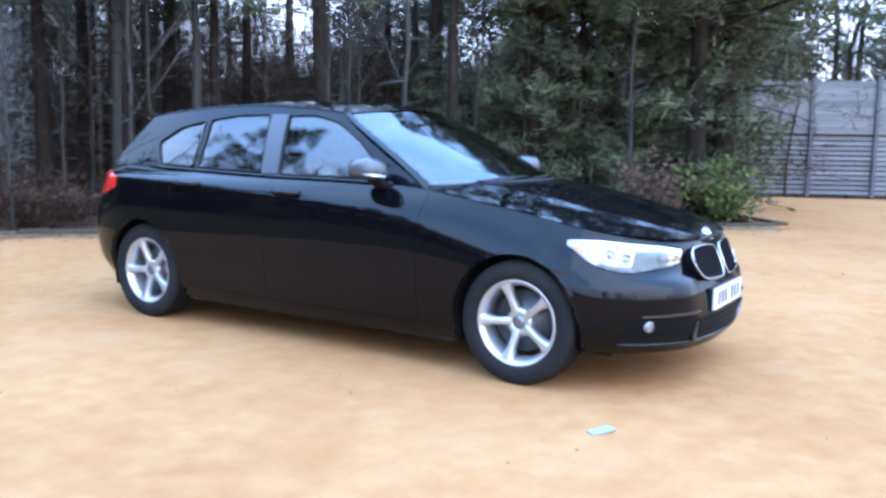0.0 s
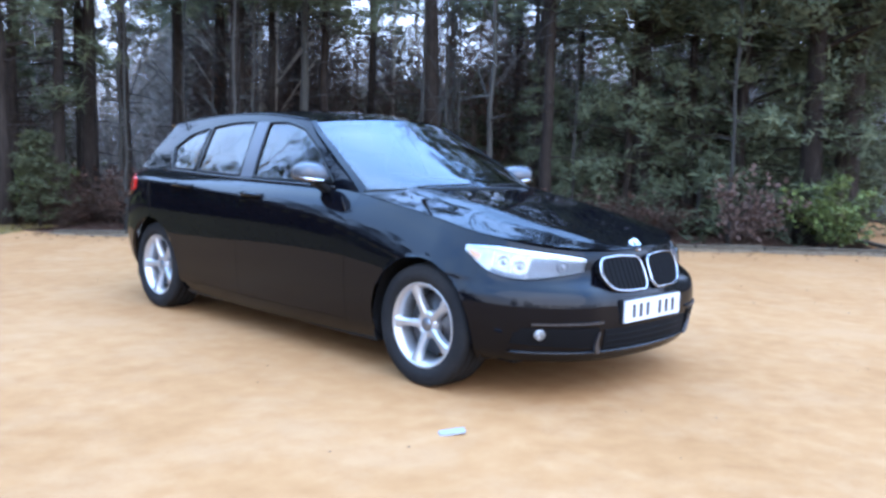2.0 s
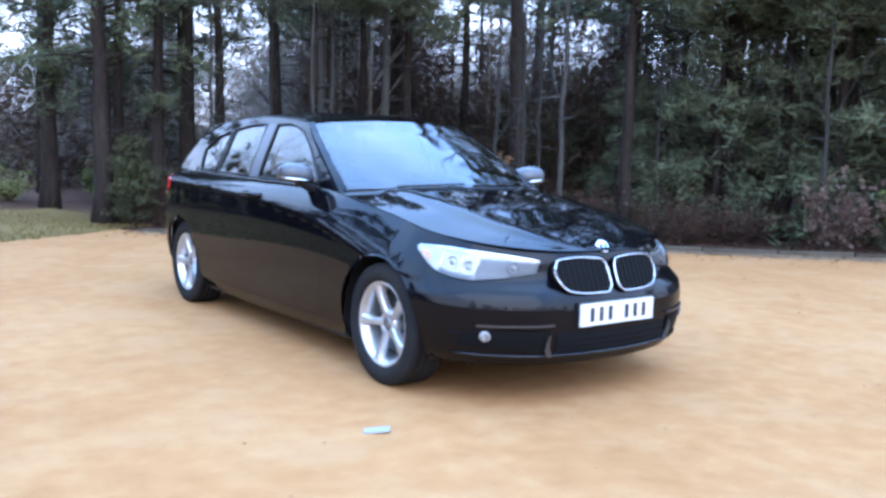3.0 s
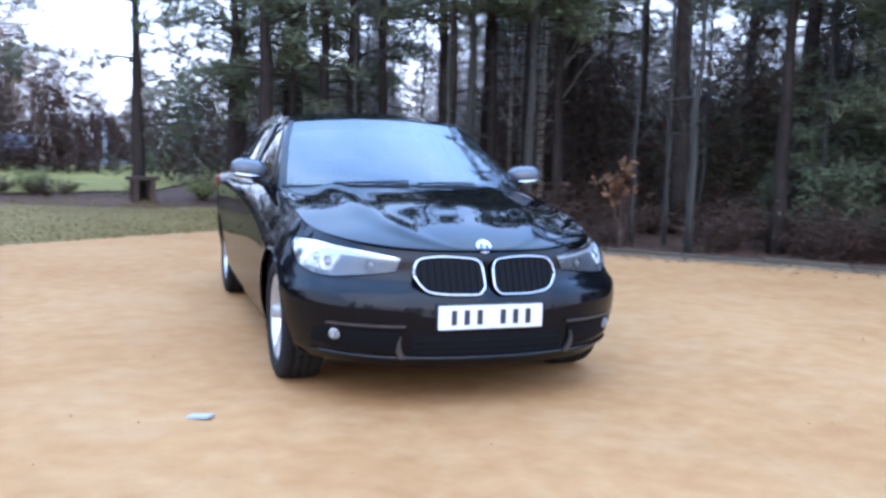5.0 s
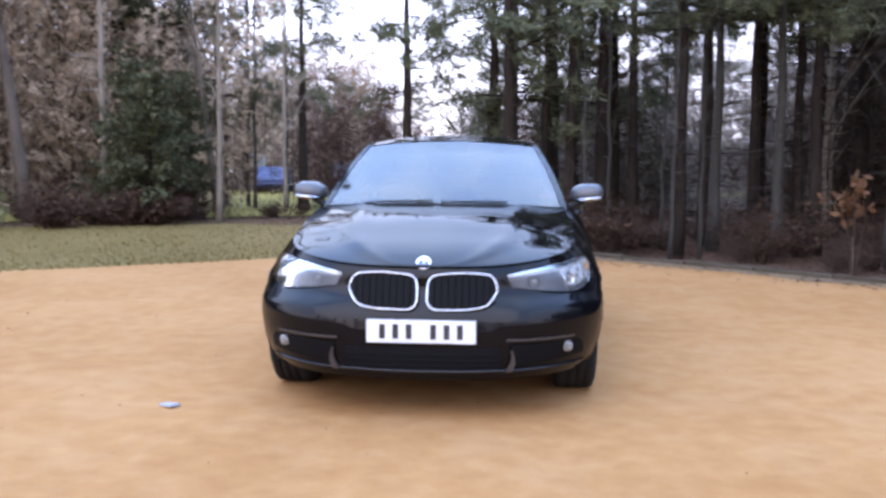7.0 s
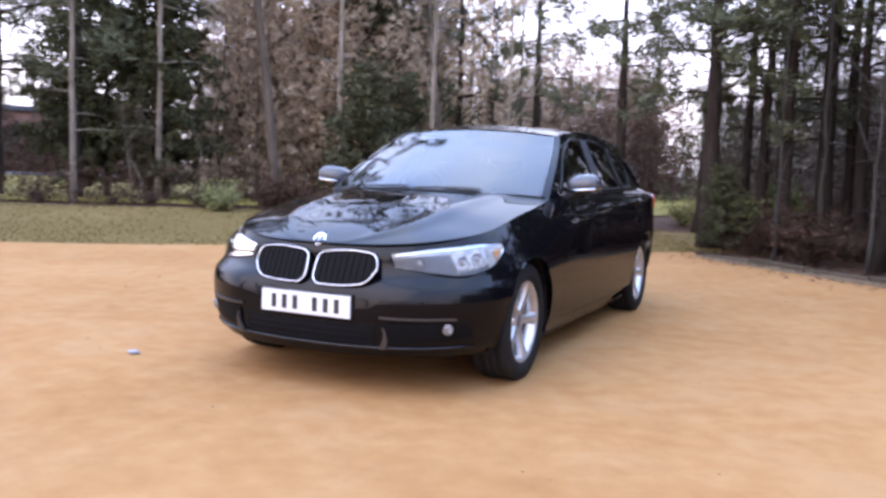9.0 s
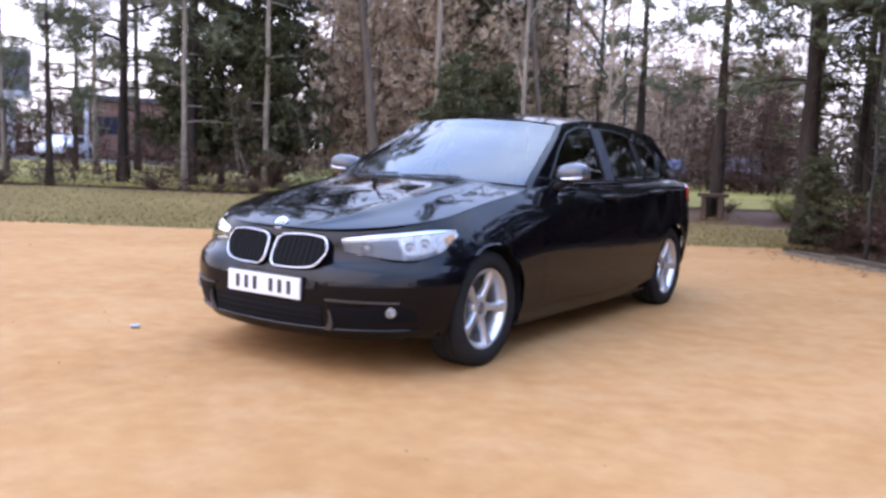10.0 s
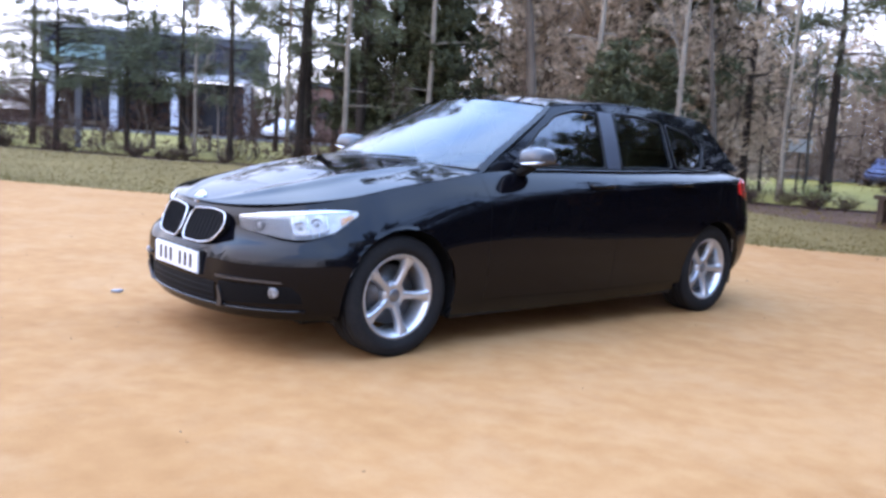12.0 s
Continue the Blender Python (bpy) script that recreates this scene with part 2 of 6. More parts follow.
M["plate_white"] = varied("white_plate", ((0.46, 0.47, 0.49), (0.52, 0.53, 0.55), (0.58, 0.59, 0.61)), (4.0, 60.0), (0.3, 0.4), 0.02, 0.001)
M["satin_trim"] = principled("satin_dark_silver", (0.18, 0.19, 0.21), 0.3, 0.8)
M["dark_trim"] = principled("dark_satin_trim", (0.10, 0.105, 0.12), 0.3, 0.85)
M["grille_black"] = principled("matt_black_grille", (0.004, 0.004, 0.0045), 0.6, Specular_IOR_Level=0.06)
M["ink"] = principled("black_ink", (0.012, 0.012, 0.015), 0.4)
M["blue_enamel"] = principled("blue_enamel", (0.02, 0.10, 0.32), 0.2)
M["cloth"] = varied("dark_seat_cloth", ((0.010, 0.010, 0.012), (0.018, 0.018, 0.020), (0.028, 0.028, 0.03)), (6.0, 200.0), (0.8, 0.95), 0.2, 0.002)


def thin_glass(name, tint, ior=1.52):
    """One sheet of glass: tinted see-through with mirror gloss on its face."""
    m = bpy.data.materials.new(name)
    m.use_nodes = True
    n, l = m.node_tree.nodes, m.node_tree.links
    n.remove(n["Principled BSDF"])
    tr, gl, mx, fr = (n.new(k) for k in ("ShaderNodeBsdfTransparent", "ShaderNodeBsdfGlossy", "ShaderNodeMixShader", "ShaderNodeFresnel"))
    tr.inputs["Color"].default_value = (*tint, 1)
    gl.inputs["Roughness"].default_value = 0.01
    fr.inputs["IOR"].default_value = ior
    l.new(fr.outputs[0], mx.inputs[0])
    l.new(tr.outputs[0], mx.inputs[1])
    l.new(gl.outputs[0], mx.inputs[2])
    l.new(mx.outputs[0], n["Material Output"].inputs["Surface"])
    return m


M["screen"] = thin_glass("windscreen_glass", (0.40, 0.48, 0.50), 2.0)
M["window"] = thin_glass("side_glass", (0.20, 0.25, 0.27), 1.9)
M["lens"] = thin_glass("lamp_lens", (0.90, 0.92, 0.94), 1.28)


# ---- mesh helpers ----
def mesh_of(name, bm, material, smooth=False):
    me = bpy.data.meshes.new(name)
    bmesh.ops.recalc_face_normals(bm, faces=bm.faces[:])
    for f in bm.faces:
        f.smooth = smooth
    bm.to_mesh(me)
    bm.free()
    me.materials.append(material)
    return me


def part(name, bm, material, parent, label="", smooth=False):
    ob = new(name, mesh_of(name, bm, material, smooth))
    ob.parent = parent
    if label:
        tagged(ob, label)
    return ob


def thing(name, label, category, group="", kind="", at=None):
    ob = new(name)
    ob.empty_display_size = 0.2
    if at is not None:
        ob.matrix_world = at
    return tagged(ob, label, category, group, kind)


def solid(name, bm, material, label, category, group="", kind="", at=None, smooth=False):
    ob = new(name, mesh_of(name, bm, material, smooth))
    if at is not None:
        ob.matrix_world = at
    return tagged(ob, label, category, group, kind)


def box(bm, centre, size, bevel=0.0, turn=None):
    m = Matrix.Translation(centre) @ (turn or Matrix()) @ Matrix.Diagonal((*size, 1))
    made = bmesh.ops.create_cube(bm, size=1.0, matrix=m)
    if bevel:
        edges = list({e for v in made["verts"] for e in v.link_edges})
        bmesh.ops.bevel(bm, geom=edges, offset=bevel, segments=2, affect="EDGES", profile=0.7)
    return bm


def tube(bm, points, radii, sides=8, closed=False, caps=True):
    """A round bar along points; radii is one number or one per point."""
    pts = [Vector(p) for p in points]
    n = len(pts)
    if isinstance(radii, (int, float)):
        radii = [radii] * n
    rings = []
    for i, p in enumerate(pts):
        a = pts[(i - 1) % n] if closed or i else pts[0]
        b = pts[(i + 1) % n] if closed or i < n - 1 else pts[-1]
        d = (b - a).normalized()
        side = d.orthogonal().normalized() if abs(d.z) > 0.9 else d.cross(Vector((0, 0, 1))).normalized()
        if abs(d.z) > 0.9:
            side = (Vector((1, 0, 0)) - d * d.x).normalized()
        up = side.cross(d)
        rings.append([bm.verts.new(p + (side * math.cos(k * math.tau / sides) + up * math.sin(k * math.tau / sides)) * radii[i]) for k in range(sides)])
    for i in range(n if closed else n - 1):
        r, q = rings[i], rings[(i + 1) % n]
        for k in range(sides):
            try:
                bm.faces.new((r[k], r[(k + 1) % sides], q[(k + 1) % sides], q[k]))
            except ValueError:
                pass
    if caps and not closed:
        bm.faces.new(rings[0])
        bm.faces.new(rings[-1][::-1])
    return bm


def lathe(bm, profile, sides=40, axis="x"):
    """Turns (radius, offset) pairs about an axis; the ring is closed where the profile is."""
    rings = []
    for k in range(sides):
        c, s = math.cos(k * math.tau / sides), math.sin(k * math.tau / sides)
        rings.append([bm.verts.new((o, r * c, r * s) if axis == "x" else (r * c, r * s, o)) for r, o in profile])
    for k in range(sides):
        a, b = rings[k], rings[(k + 1) % sides]
        for i in range(len(profile) - 1):
            bm.faces.new((a[i], a[i + 1], b[i + 1], b[i]))
    return bm


def grid(points):
    bm = bmesh.new()
    rows = [[bm.verts.new(p) for p in row] for row in points]
    for r, q in zip(rows, rows[1:]):
        for i in range(len(r) - 1):
            bm.faces.new((r[i], r[i + 1], q[i + 1], q[i]))
    return bm


def smooth_curve(points):
    """A smooth function through (x, y) pairs."""
    xs, ys = np.array([p[0] for p in points], float), np.array([p[1] for p in points], float)
    h = np.diff(xs)
    s = np.diff(ys) / h
    m = np.concatenate(([s[0]], (s[:-1] * h[1:] + s[1:] * h[:-1]) / (h[1:] + h[:-1]), [s[-1]]))
    for i in range(len(s)):
        if s[i] == 0:
            m[i] = m[i + 1] = 0

    def at(x):
        x = min(max(x, xs[0]), xs[-1])
        i = min(int(np.searchsorted(xs, x, side="right")) - 1, len(h) - 1)
        t = (x - xs[i]) / h[i]
        return float(ys[i] * (1 + 2 * t) * (1 - t) ** 2 + h[i] * m[i] * t * (1 - t) ** 2 + ys[i + 1] * t * t * (3 - 2 * t) + h[i] * m[i + 1] * t * t * (t - 1))
    return at


# ---- ground, yard, edges ----
# the yard's corner, its wooded edge (towards +x, -y) and its lawn edge (towards -x, -y)
CORNER = Vector((0.45, 6.95, 0))
WOOD_DIR = Vector((0.737, -0.676, 0))
WOOD_OUT = Vector((0.676, 0.737, 0))
LAWN_CORNER = Vector((0.38, 7.32, 0))
LAWN_DIR = Vector((-0.81, -0.586, 0))
LAWN_OUT = Vector((-0.586, 0.81, 0))


def rise(p):
    """The height of the low bank on which the lawn climbs to the planted strip."""
    d = (p[0] - LAWN_CORNER.x) * LAWN_OUT.x + (p[1] - LAWN_CORNER.y) * LAWN_OUT.y
    k = min(max((d - 0.1) / 4.4, 0), 1)
    return 0.27 * k * k * (3 - 2 * k)


def wood(s, d, z=0.0):
    """A place s metres along the wooded edge and d metres behind it."""
    return CORNER + WOOD_DIR * s + WOOD_OUT * d + Vector((0, 0, z))


def lawn(s, d, z=0.0):
    """A place s metres along the lawn edge and d metres behind it."""
    p = LAWN_CORNER + LAWN_DIR * s + LAWN_OUT * d
    return Vector((p.x, p.y, rise(p) + z))


def wobble(p, amount, scale, seed=0.0):
    return amount * noise.noise(Vector((p.x * scale + seed, p.y * scale, seed)))


def sheet(points, z):
    bm = bmesh.new()
    bm.faces.new([bm.verts.new((p.x, p.y, z)) for p in points])
    bmesh.ops.triangulate(bm, faces=bm.faces[:])
    return bm


LAWN_DEPTH = smooth_curve([(-1.2, 2.2), (1.0, 2.6), (3.0, 3.5), (8.0, 4.0), (40.0, 4.2), (60.0, 4.2)])
bm = bmesh.new()
RADII = list(range(1, 46)) + [50, 60, 80, 120, 250, 600, 2500]
rings = []
for r in RADII:
    ring = []
    for a in [i * math.tau / 144 for i in range(144)]:
        x, y = r * math.cos(a), r * math.sin(a)
        ring.append(bm.verts.new((x, y, rise((x, y)) - 0.03)))
    rings.append(ring)
bm.faces.new(rings[0])
for r, q in zip(rings, rings[1:]):
    for i in range(144):
        bm.faces.new((r[i], r[(i + 1) % 144], q[(i + 1) % 144], q[i]))
solid("ground", bm, M["soil"], "brown woodland soil with leaf litter", "ground", kind="structure", smooth=True)

edge_wood = [wood(s, wobble(wood(s, 0), 0.06, 1.3)) for s in np.arange(0, 11.2, 0.2)]
edge_lawn = [lawn(s, wobble(lawn(s, 0), 0.16, 1.1, 3.0) + wobble(lawn(s, 0), 0.06, 5.0, 9.0)) for s in np.arange(0, 60, 0.2)]
far = [Vector((-47, -60, 0)), Vector((60, -60, 0)), Vector((60, -14, 0)), Vector((17.6, -2.5, 0)), Vector((15.2, 2.6, 0)), Vector((11.5, 2.0, 0)), wood(11.6, 2.2)]
solid("gravel_yard", sheet(edge_wood[::-1] + edge_lawn + far, 0.0), M["gravel"], "packed orange sandy gravel yard", "gravel", kind="structure")
rows = []
for s in np.arange(-1.2, 60, 0.25):
    near_side = -0.05 + wobble(lawn(s, 0), 0.16, 1.1, 3.0)
    far_side = LAWN_DEPTH(s) + wobble(lawn(s, 4.4), 0.35, 0.8, 5.0) + wobble(lawn(s, 4.4), 0.15, 3.0, 7.0)
    rows.append([lawn(s, near_side + (far_side - near_side) * k / 12, 0.004) for k in range(13)])
solid("lawn_strip", grid(rows), M["lawn"], "thin winter grass strip beside the gravel", "grass", kind="structure", smooth=True)
M["far_lawn"] = varied("yellow_green_lawn", ((0.1064, 0.0829, 0.0216), (0.1631, 0.1281, 0.0335), (0.2268, 0.1783, 0.054)), (0.5, 20.0), (0.85, 1.0), 0.5, 0.02)
M["far_lawn"].node_tree.nodes["Principled BSDF"].inputs["Specular IOR Level"].default_value = 0.1
solid("far_lawn", sheet([lawn(-1.8, 5.2), lawn(60, 5.2), lawn(60, 27), lawn(-30, 27), lawn(-30, 13), lawn(-8, 11)], 0.272), M["far_lawn"], "pale winter lawn between the trees", "grass", kind="structure")
solid("road", sheet([lawn(-30, 28), lawn(120, 28), lawn(120, 34.5), lawn(-30, 34.5)], 0.272), M["asphalt"], "grey asphalt car park lane", "road", kind="structure")


def grass_blades(name, count, place, height, label):
    rng = np.random.default_rng(5)
    verts, faces = [], []
    for i in range(count):
        p = place(rng)
        a, h, w = rng.uniform(0, math.tau), height * rng.uniform(0.5, 1.3), 0.012
        lean = Vector((math.cos(a * 3), math.sin(a * 3), 0)) * h * rng.uniform(0.1, 0.7)
        side = Vector((math.cos(a), math.sin(a), 0)) * w
        k = len(verts)
        verts += [p - side, p + side, p + lean + Vector((0, 0, h))]
        faces.append((k, k + 1, k + 2))
    me = bpy.data.meshes.new(name)
    me.from_pydata(verts, [], faces)
    me.materials.append(M["blade"])
    return tagged(new(name, me), label, "grass", kind="stuff")


grass_blades("grass", 26000, lambda r: lawn(r.uniform(-0.6, 24), abs(r.normal(0.0, 1.0)) * 1.4 - 0.1 if r.uniform() < 0.5 else r.uniform(0, 4.1), 0.0), 0.03, "short patchy winter grass blades")

# dirt and leaf mould trodden out over the gravel beside the wood
M["verge"] = varied("dirty_gravel_verge", ((0.075, 0.046, 0.024), (0.125, 0.076, 0.037), (0.19, 0.112, 0.052)), (1.6, 45.0), (0.9, 1.0), 0.6, 0.012)
rows = []
for s in np.arange(0.15, 11.0, 0.1):
    out = 0.30 + 0.012 * s + wobble(wood(s, 0), 0.16, 1.7, 4.0) + wobble(wood(s, 0), 0.08, 7.0, 2.0)
    rows.append([wood(s, 0.02 - max(out, 0.08) * k / 4, 0.004) for k in range(5)])
solid("verge", grid(rows), M["verge"], "dirty brown verge of the gravel beside the wood", "verge", kind="structure", smooth=True)

# concrete edging stones along the wood
bm = box(bmesh.new(), (0, 0, -0.01), (0.90, 0.11, 0.13), 0.015)
stone = new("edging_stone", mesh_of("edging_stone", bm, M["kerb"]))
kerb = thing("kerb", "weathered concrete edging stones along the wood", "kerb", kind="structure")
stone.parent = kerb
rng = random.Random(4)
slope = math.degrees(math.atan2(WOOD_DIR.y, WOOD_DIR.x))
for k in range(12):
    ob = stone if k == 0 else stone.copy()
    if k:
        scene.collection.objects.link(ob)
    p = wood(0.6 + 0.92 * k, 0.05 + rng.uniform(-0.012, 0.012), rng.uniform(-0.02, 0.005))
    ob.matrix_world = pose(p.x, p.y, p.z, rng.uniform(-3, 3), rng.uniform(-1, 1), slope + rng.uniform(-1, 1))
for k in range(2):
    ob = stone.copy()
    scene.collection.objects.link(ob)
    p = wood(11.35 + 0.1 * k, 0.5 + 0.92 * k, -0.01)
    ob.matrix_world = pose(p.x, p.y, p.z, 0, 0, slope + 84)

# ---- slatted timber fence ----
FENCE_A, FENCE_B = Vector((15.0, 4.3, 0)), Vector((19.2, -4.6, 0))


def fence():
    run = FENCE_B - FENCE_A
    bays = 7
    turn = math.degrees(math.atan2(run.y, run.x))
    top = thing("fence", "silver-grey timber slat fence with dark posts", "fence", at=pose(*FENCE_A, 0, 0, turn))
    bay = run.length / bays
    post = mesh_of("post", box(bmesh.new(), (0, -0.03, 1.36), (0.085, 0.10, 2.72), 0.008), M["fence_post"])
    slat = mesh_of("slat", box(bmesh.new(), (0, 0, 0), (bay - 0.09, 0.022, 0.076), 0.004), M["fence"])
    board = mesh_of("board", box(bmesh.new(), (0, 0, 0), (bay - 0.09, 0.022, 0.145), 0.003), M["fence"])
    for k in range(bays + 1):
        ob = new("post", post)
        ob.parent, ob.location = top, (k * bay, 0, 0)
    jitter = random.Random(8)
    for k in range(bays):
        for j in range(12):
            ob = new("slat", slat)
            ob.parent, ob.location = top, ((k + 0.5) * bay, jitter.uniform(-0.003, 0.003), 0.10 + 0.112 * j)
        for j in range(8):
            ob = new("board", board)
            ob.parent, ob.location = top, ((k + 0.5) * bay, jitter.uniform(-0.003, 0.003), 1.50 + 0.15 * j)
    back = mesh_of("backing", box(bmesh.new(), (run.length / 2, 0.10, 1.30), (run.length, 0.02, 2.5)), M["soil"])
    ob = new("backing_board", back)
    ob.parent = top


fence()


# ---- the car: nose to -y, wheels on z = 0 ----
AXLE, WHEEL_Z, ARCH_R = 1.345, 0.328, 0.338
Y_FRONT, Y_REAR, N_FRONT, N_REAR = -1.35, 1.40, 2.45, 2.6
crease = smooth_curve([(-2.2, 0.64), (-1.35, 0.66), (-0.75, 0.77), (0.15, 0.865), (1.1, 0.905), (2.3, 0.91)])
z_bottom = smooth_curve([(-2.15, 0.215), (-1.9, 0.225), (-1.7, 0.225), (-1.0, 0.20), (1.0, 0.205), (1.7, 0.27), (2.25, 0.35)])
z_top = smooth_curve([(-2.10, 0.712), (-1.98, 0.735), (-1.8, 0.765), (-1.6, 0.797), (-1.345, 0.848), (-1.0, 0.905), (-0.72, 0.945), (-0.3, 0.958), (0.4, 0.966), (1.2, 0.985), (1.8, 1.0), (2.25, 1.0)])
y_nose = smooth_curve([(0.15, -2.03), (0.24, -2.100), (0.31, -2.117), (0.40, -2.119), (0.455, -2.115), (0.50, -2.108), (0.55, -2.085), (0.60, -2.045), (0.62, -2.036), (0.69, -2.030), (0.75, -2.005), (1.05, -1.97)])
y_tail = smooth_curve([(0.2, 2.12), (0.35, 2.20), (0.55, 2.23), (0.70, 2.18), (0.85, 2.07), (1.0, 1.98), (1.1, 1.94)])
half_width = smooth_curve([(-1.4, 0.874), (-0.95, 0.868), (0.0, 0.868), (0.9, 0.872), (1.35, 0.8825), (1.45, 0.8825)])
low_section = smooth_curve([(0.0, 0.91), (0.1, 0.955), (0.26, 0.982), (0.45, 0.998), (0.65, 1.003), (0.85, 1.001), (1.0, 0.996)])


def glass_x(y, z):
    """Half-width of the cabin's side at y and z."""
    return 0.765 - 0.03 * ((y - 0.5) / 1.1) ** 2 - 0.40 * (z - 0.96) - 0.25 * (z - 0.96) * abs(z - 0.96)


def shoulder(y):
    y = min(max(y, Y_FRONT), Y_REAR)
    k = min(max((y + 1.35) / 0.65, 0), 1)
    k = k * k * (3 - 2 * k)
    return 0.735 * (1 - k) + (glass_x(max(y, -0.72), z_top(y)) + 0.012) * k


def side_x(y, t):
    w = half_width(y)
    c = crease(y)
    if t <= c:
        return w * low_section(t / c)
    k = (t - c) / (1 - c)
    bend = 0.45 + 0.25 * min(max((-0.6 - y) / 0.6, 0), 1)
    return w + (shoulder(y) - w) * (bend * k + (1 - bend) * k ** 2)


def ease(a, b, x):
    k = min(max((x - a) / (b - a), 0), 1)
    return k * k * (3 - 2 * k)


def shelf(x, y, z):
    """How far the lower bumper stands out below the ledge under each lamp."""
    return 0.028 * (1 - ease(0.53, 0.605, z)) * (0.35 + 0.65 * ease(0.27, 0.5, z)) * ease(0.28, 0.48, abs(x)) * ease(-1.5, -1.75, y)


def body_point(p, t):
    """The body's skin: p runs round it (0 nose, 1 to 2 side, 3 tail), t from sill to shoulder."""
    if 1 <= p <= 2:
        y = Y_FRONT + (Y_REAR - Y_FRONT) * (p - 1)
        return Vector((side_x(y, t), y, z_bottom(y) + t * (z_top(y) - z_bottom(y))))
    front = p < 1
    ang = (p if front else 3 - p) * math.pi / 2
    n, base = (N_FRONT, Y_FRONT) if front else (N_REAR, Y_REAR)
    c, s = max(math.cos(ang), 0) ** (2 / n), max(math.sin(ang), 0) ** (2 / n)
    y, z = base, 0.5
    for _ in range(3):
        z = z_bottom(y) + t * (z_top(y) - z_bottom(y))
        y = base + ((y_nose(z) if front else y_tail(z)) - base) * c
    q = Vector((side_x(base, t) * s, y, z))
    if front:
        q += Vector((s * s, -(c ** 1.2), 0)).normalized() * shelf(q.x, q.y, z)
    return q


def nose_y(x, z):
    t = min(max((z - z_bottom(-2.05)) / (z_top(-2.0) - z_bottom(-2.05)), 0), 1)
    w = side_x(Y_FRONT, t)
    y = Y_FRONT - (Y_FRONT - y_nose(z)) * max(1 - (min(abs(x), w) / w) ** N_FRONT, 0) ** (1 / N_FRONT)
    return y - 1.2 * shelf(x, y, z)


def rim_in(bm, inward, depth=0.02):
    """Turns the open edges of a skin inward, so that a panel has thickness."""
    bmesh.ops.remove_doubles(bm, verts=bm.verts[:], dist=0.0004)
    loose = [v for v in bm.verts if not v.link_faces]
    bmesh.ops.delete(bm, geom=loose, context="VERTS")
    bm.normal_update()
    edge = [e for e in bm.edges if e.is_boundary]
    for e in edge:
        e.smooth = False
    made = bmesh.ops.extrude_edge_only(bm, edges=edge)
    for v in made["geom"]:
        if isinstance(v, bmesh.types.BMVert):
            v.co += (Vector(inward) - v.co).normalized() * depth
    return bm


def closest(outline, y, z):
    best = None
    for (ay, az), (by, bz) in zip(outline, outline[1:] + outline[:1]):
        dy, dz = by - ay, bz - az
        k = min(max(((y - ay) * dy + (z - az) * dz) / (dy * dy + dz * dz + 1e-12), 0), 1)
        q = (ay + k * dy, az + k * dz)
        d = (q[0] - y) ** 2 + (q[1] - z) ** 2
        if best is None or d < best[0]:
            best = (d, q)
    return best[1]


def inside(outline, y, z):
    hit = False
    for (ay, az), (by, bz) in zip(outline, outline[1:] + outline[:1]):
        if (az > z) != (bz > z) and y < ay + (z - az) / (bz - az) * (by - ay):
            hit = not hit
    return hit


def rounded(corners, radius=0.03, steps=5):
    """An outline with its corners rounded off."""
    out = []
    n = len(corners)
    for i in range(n):
        a, b, c = (Vector(corners[(i + k) % n]) for k in (-1, 0, 1))
        r = min(radius, (a - b).length * 0.45, (c - b).length * 0.45)
        p, q = b + (a - b).normalized() * r, b + (c - b).normalized() * r
        for k in range(steps + 1):
            t = k / steps
            m = p * (1 - t) ** 2 + b * 2 * t * (1 - t) + q * t * t
            out.append((m.x, m.y))
    return out


car = thing("car", "glossy black five-door hatchback parked on sandy gravel", "car", at=pose(0, 0, -0.027))

# body skin, cut into panels along the real shut lines
ROUND = [0.02 + 0.98 * i / 46 for i in range(46)]
P_SIDE = [1 + i / 138 for i in range(139)]
P_ALL = [0.0] + ROUND + P_SIDE + [2 + i / 34 for i in range(1, 35)]
T_ALL = [i / 54 for i in range(55)]
SKIN = [[body_point(p, t) for p in P_ALL] for t in T_ALL]
SHUT = (-0.80, 0.27, 1.04)


def panel_of(c):
    if c.y < -1.66 or (c.y < -1.35 and c.z < 0.5):
        return "front_bumper"
    if c.y < SHUT[0]:
        return "front_wing"
    if c.y < SHUT[1]:
        return "front_door" if c.z > 0.27 else "side_sill"
    edge = SHUT[2] - max(0, (0.62 - c.z)) * 0.28
    if c.y < edge:
        return "rear_door" if c.z > 0.27 else "side_sill"
    if c.y > 1.68 and c.z < 0.66:
        return "rear_bumper"
    return "rear_wing"


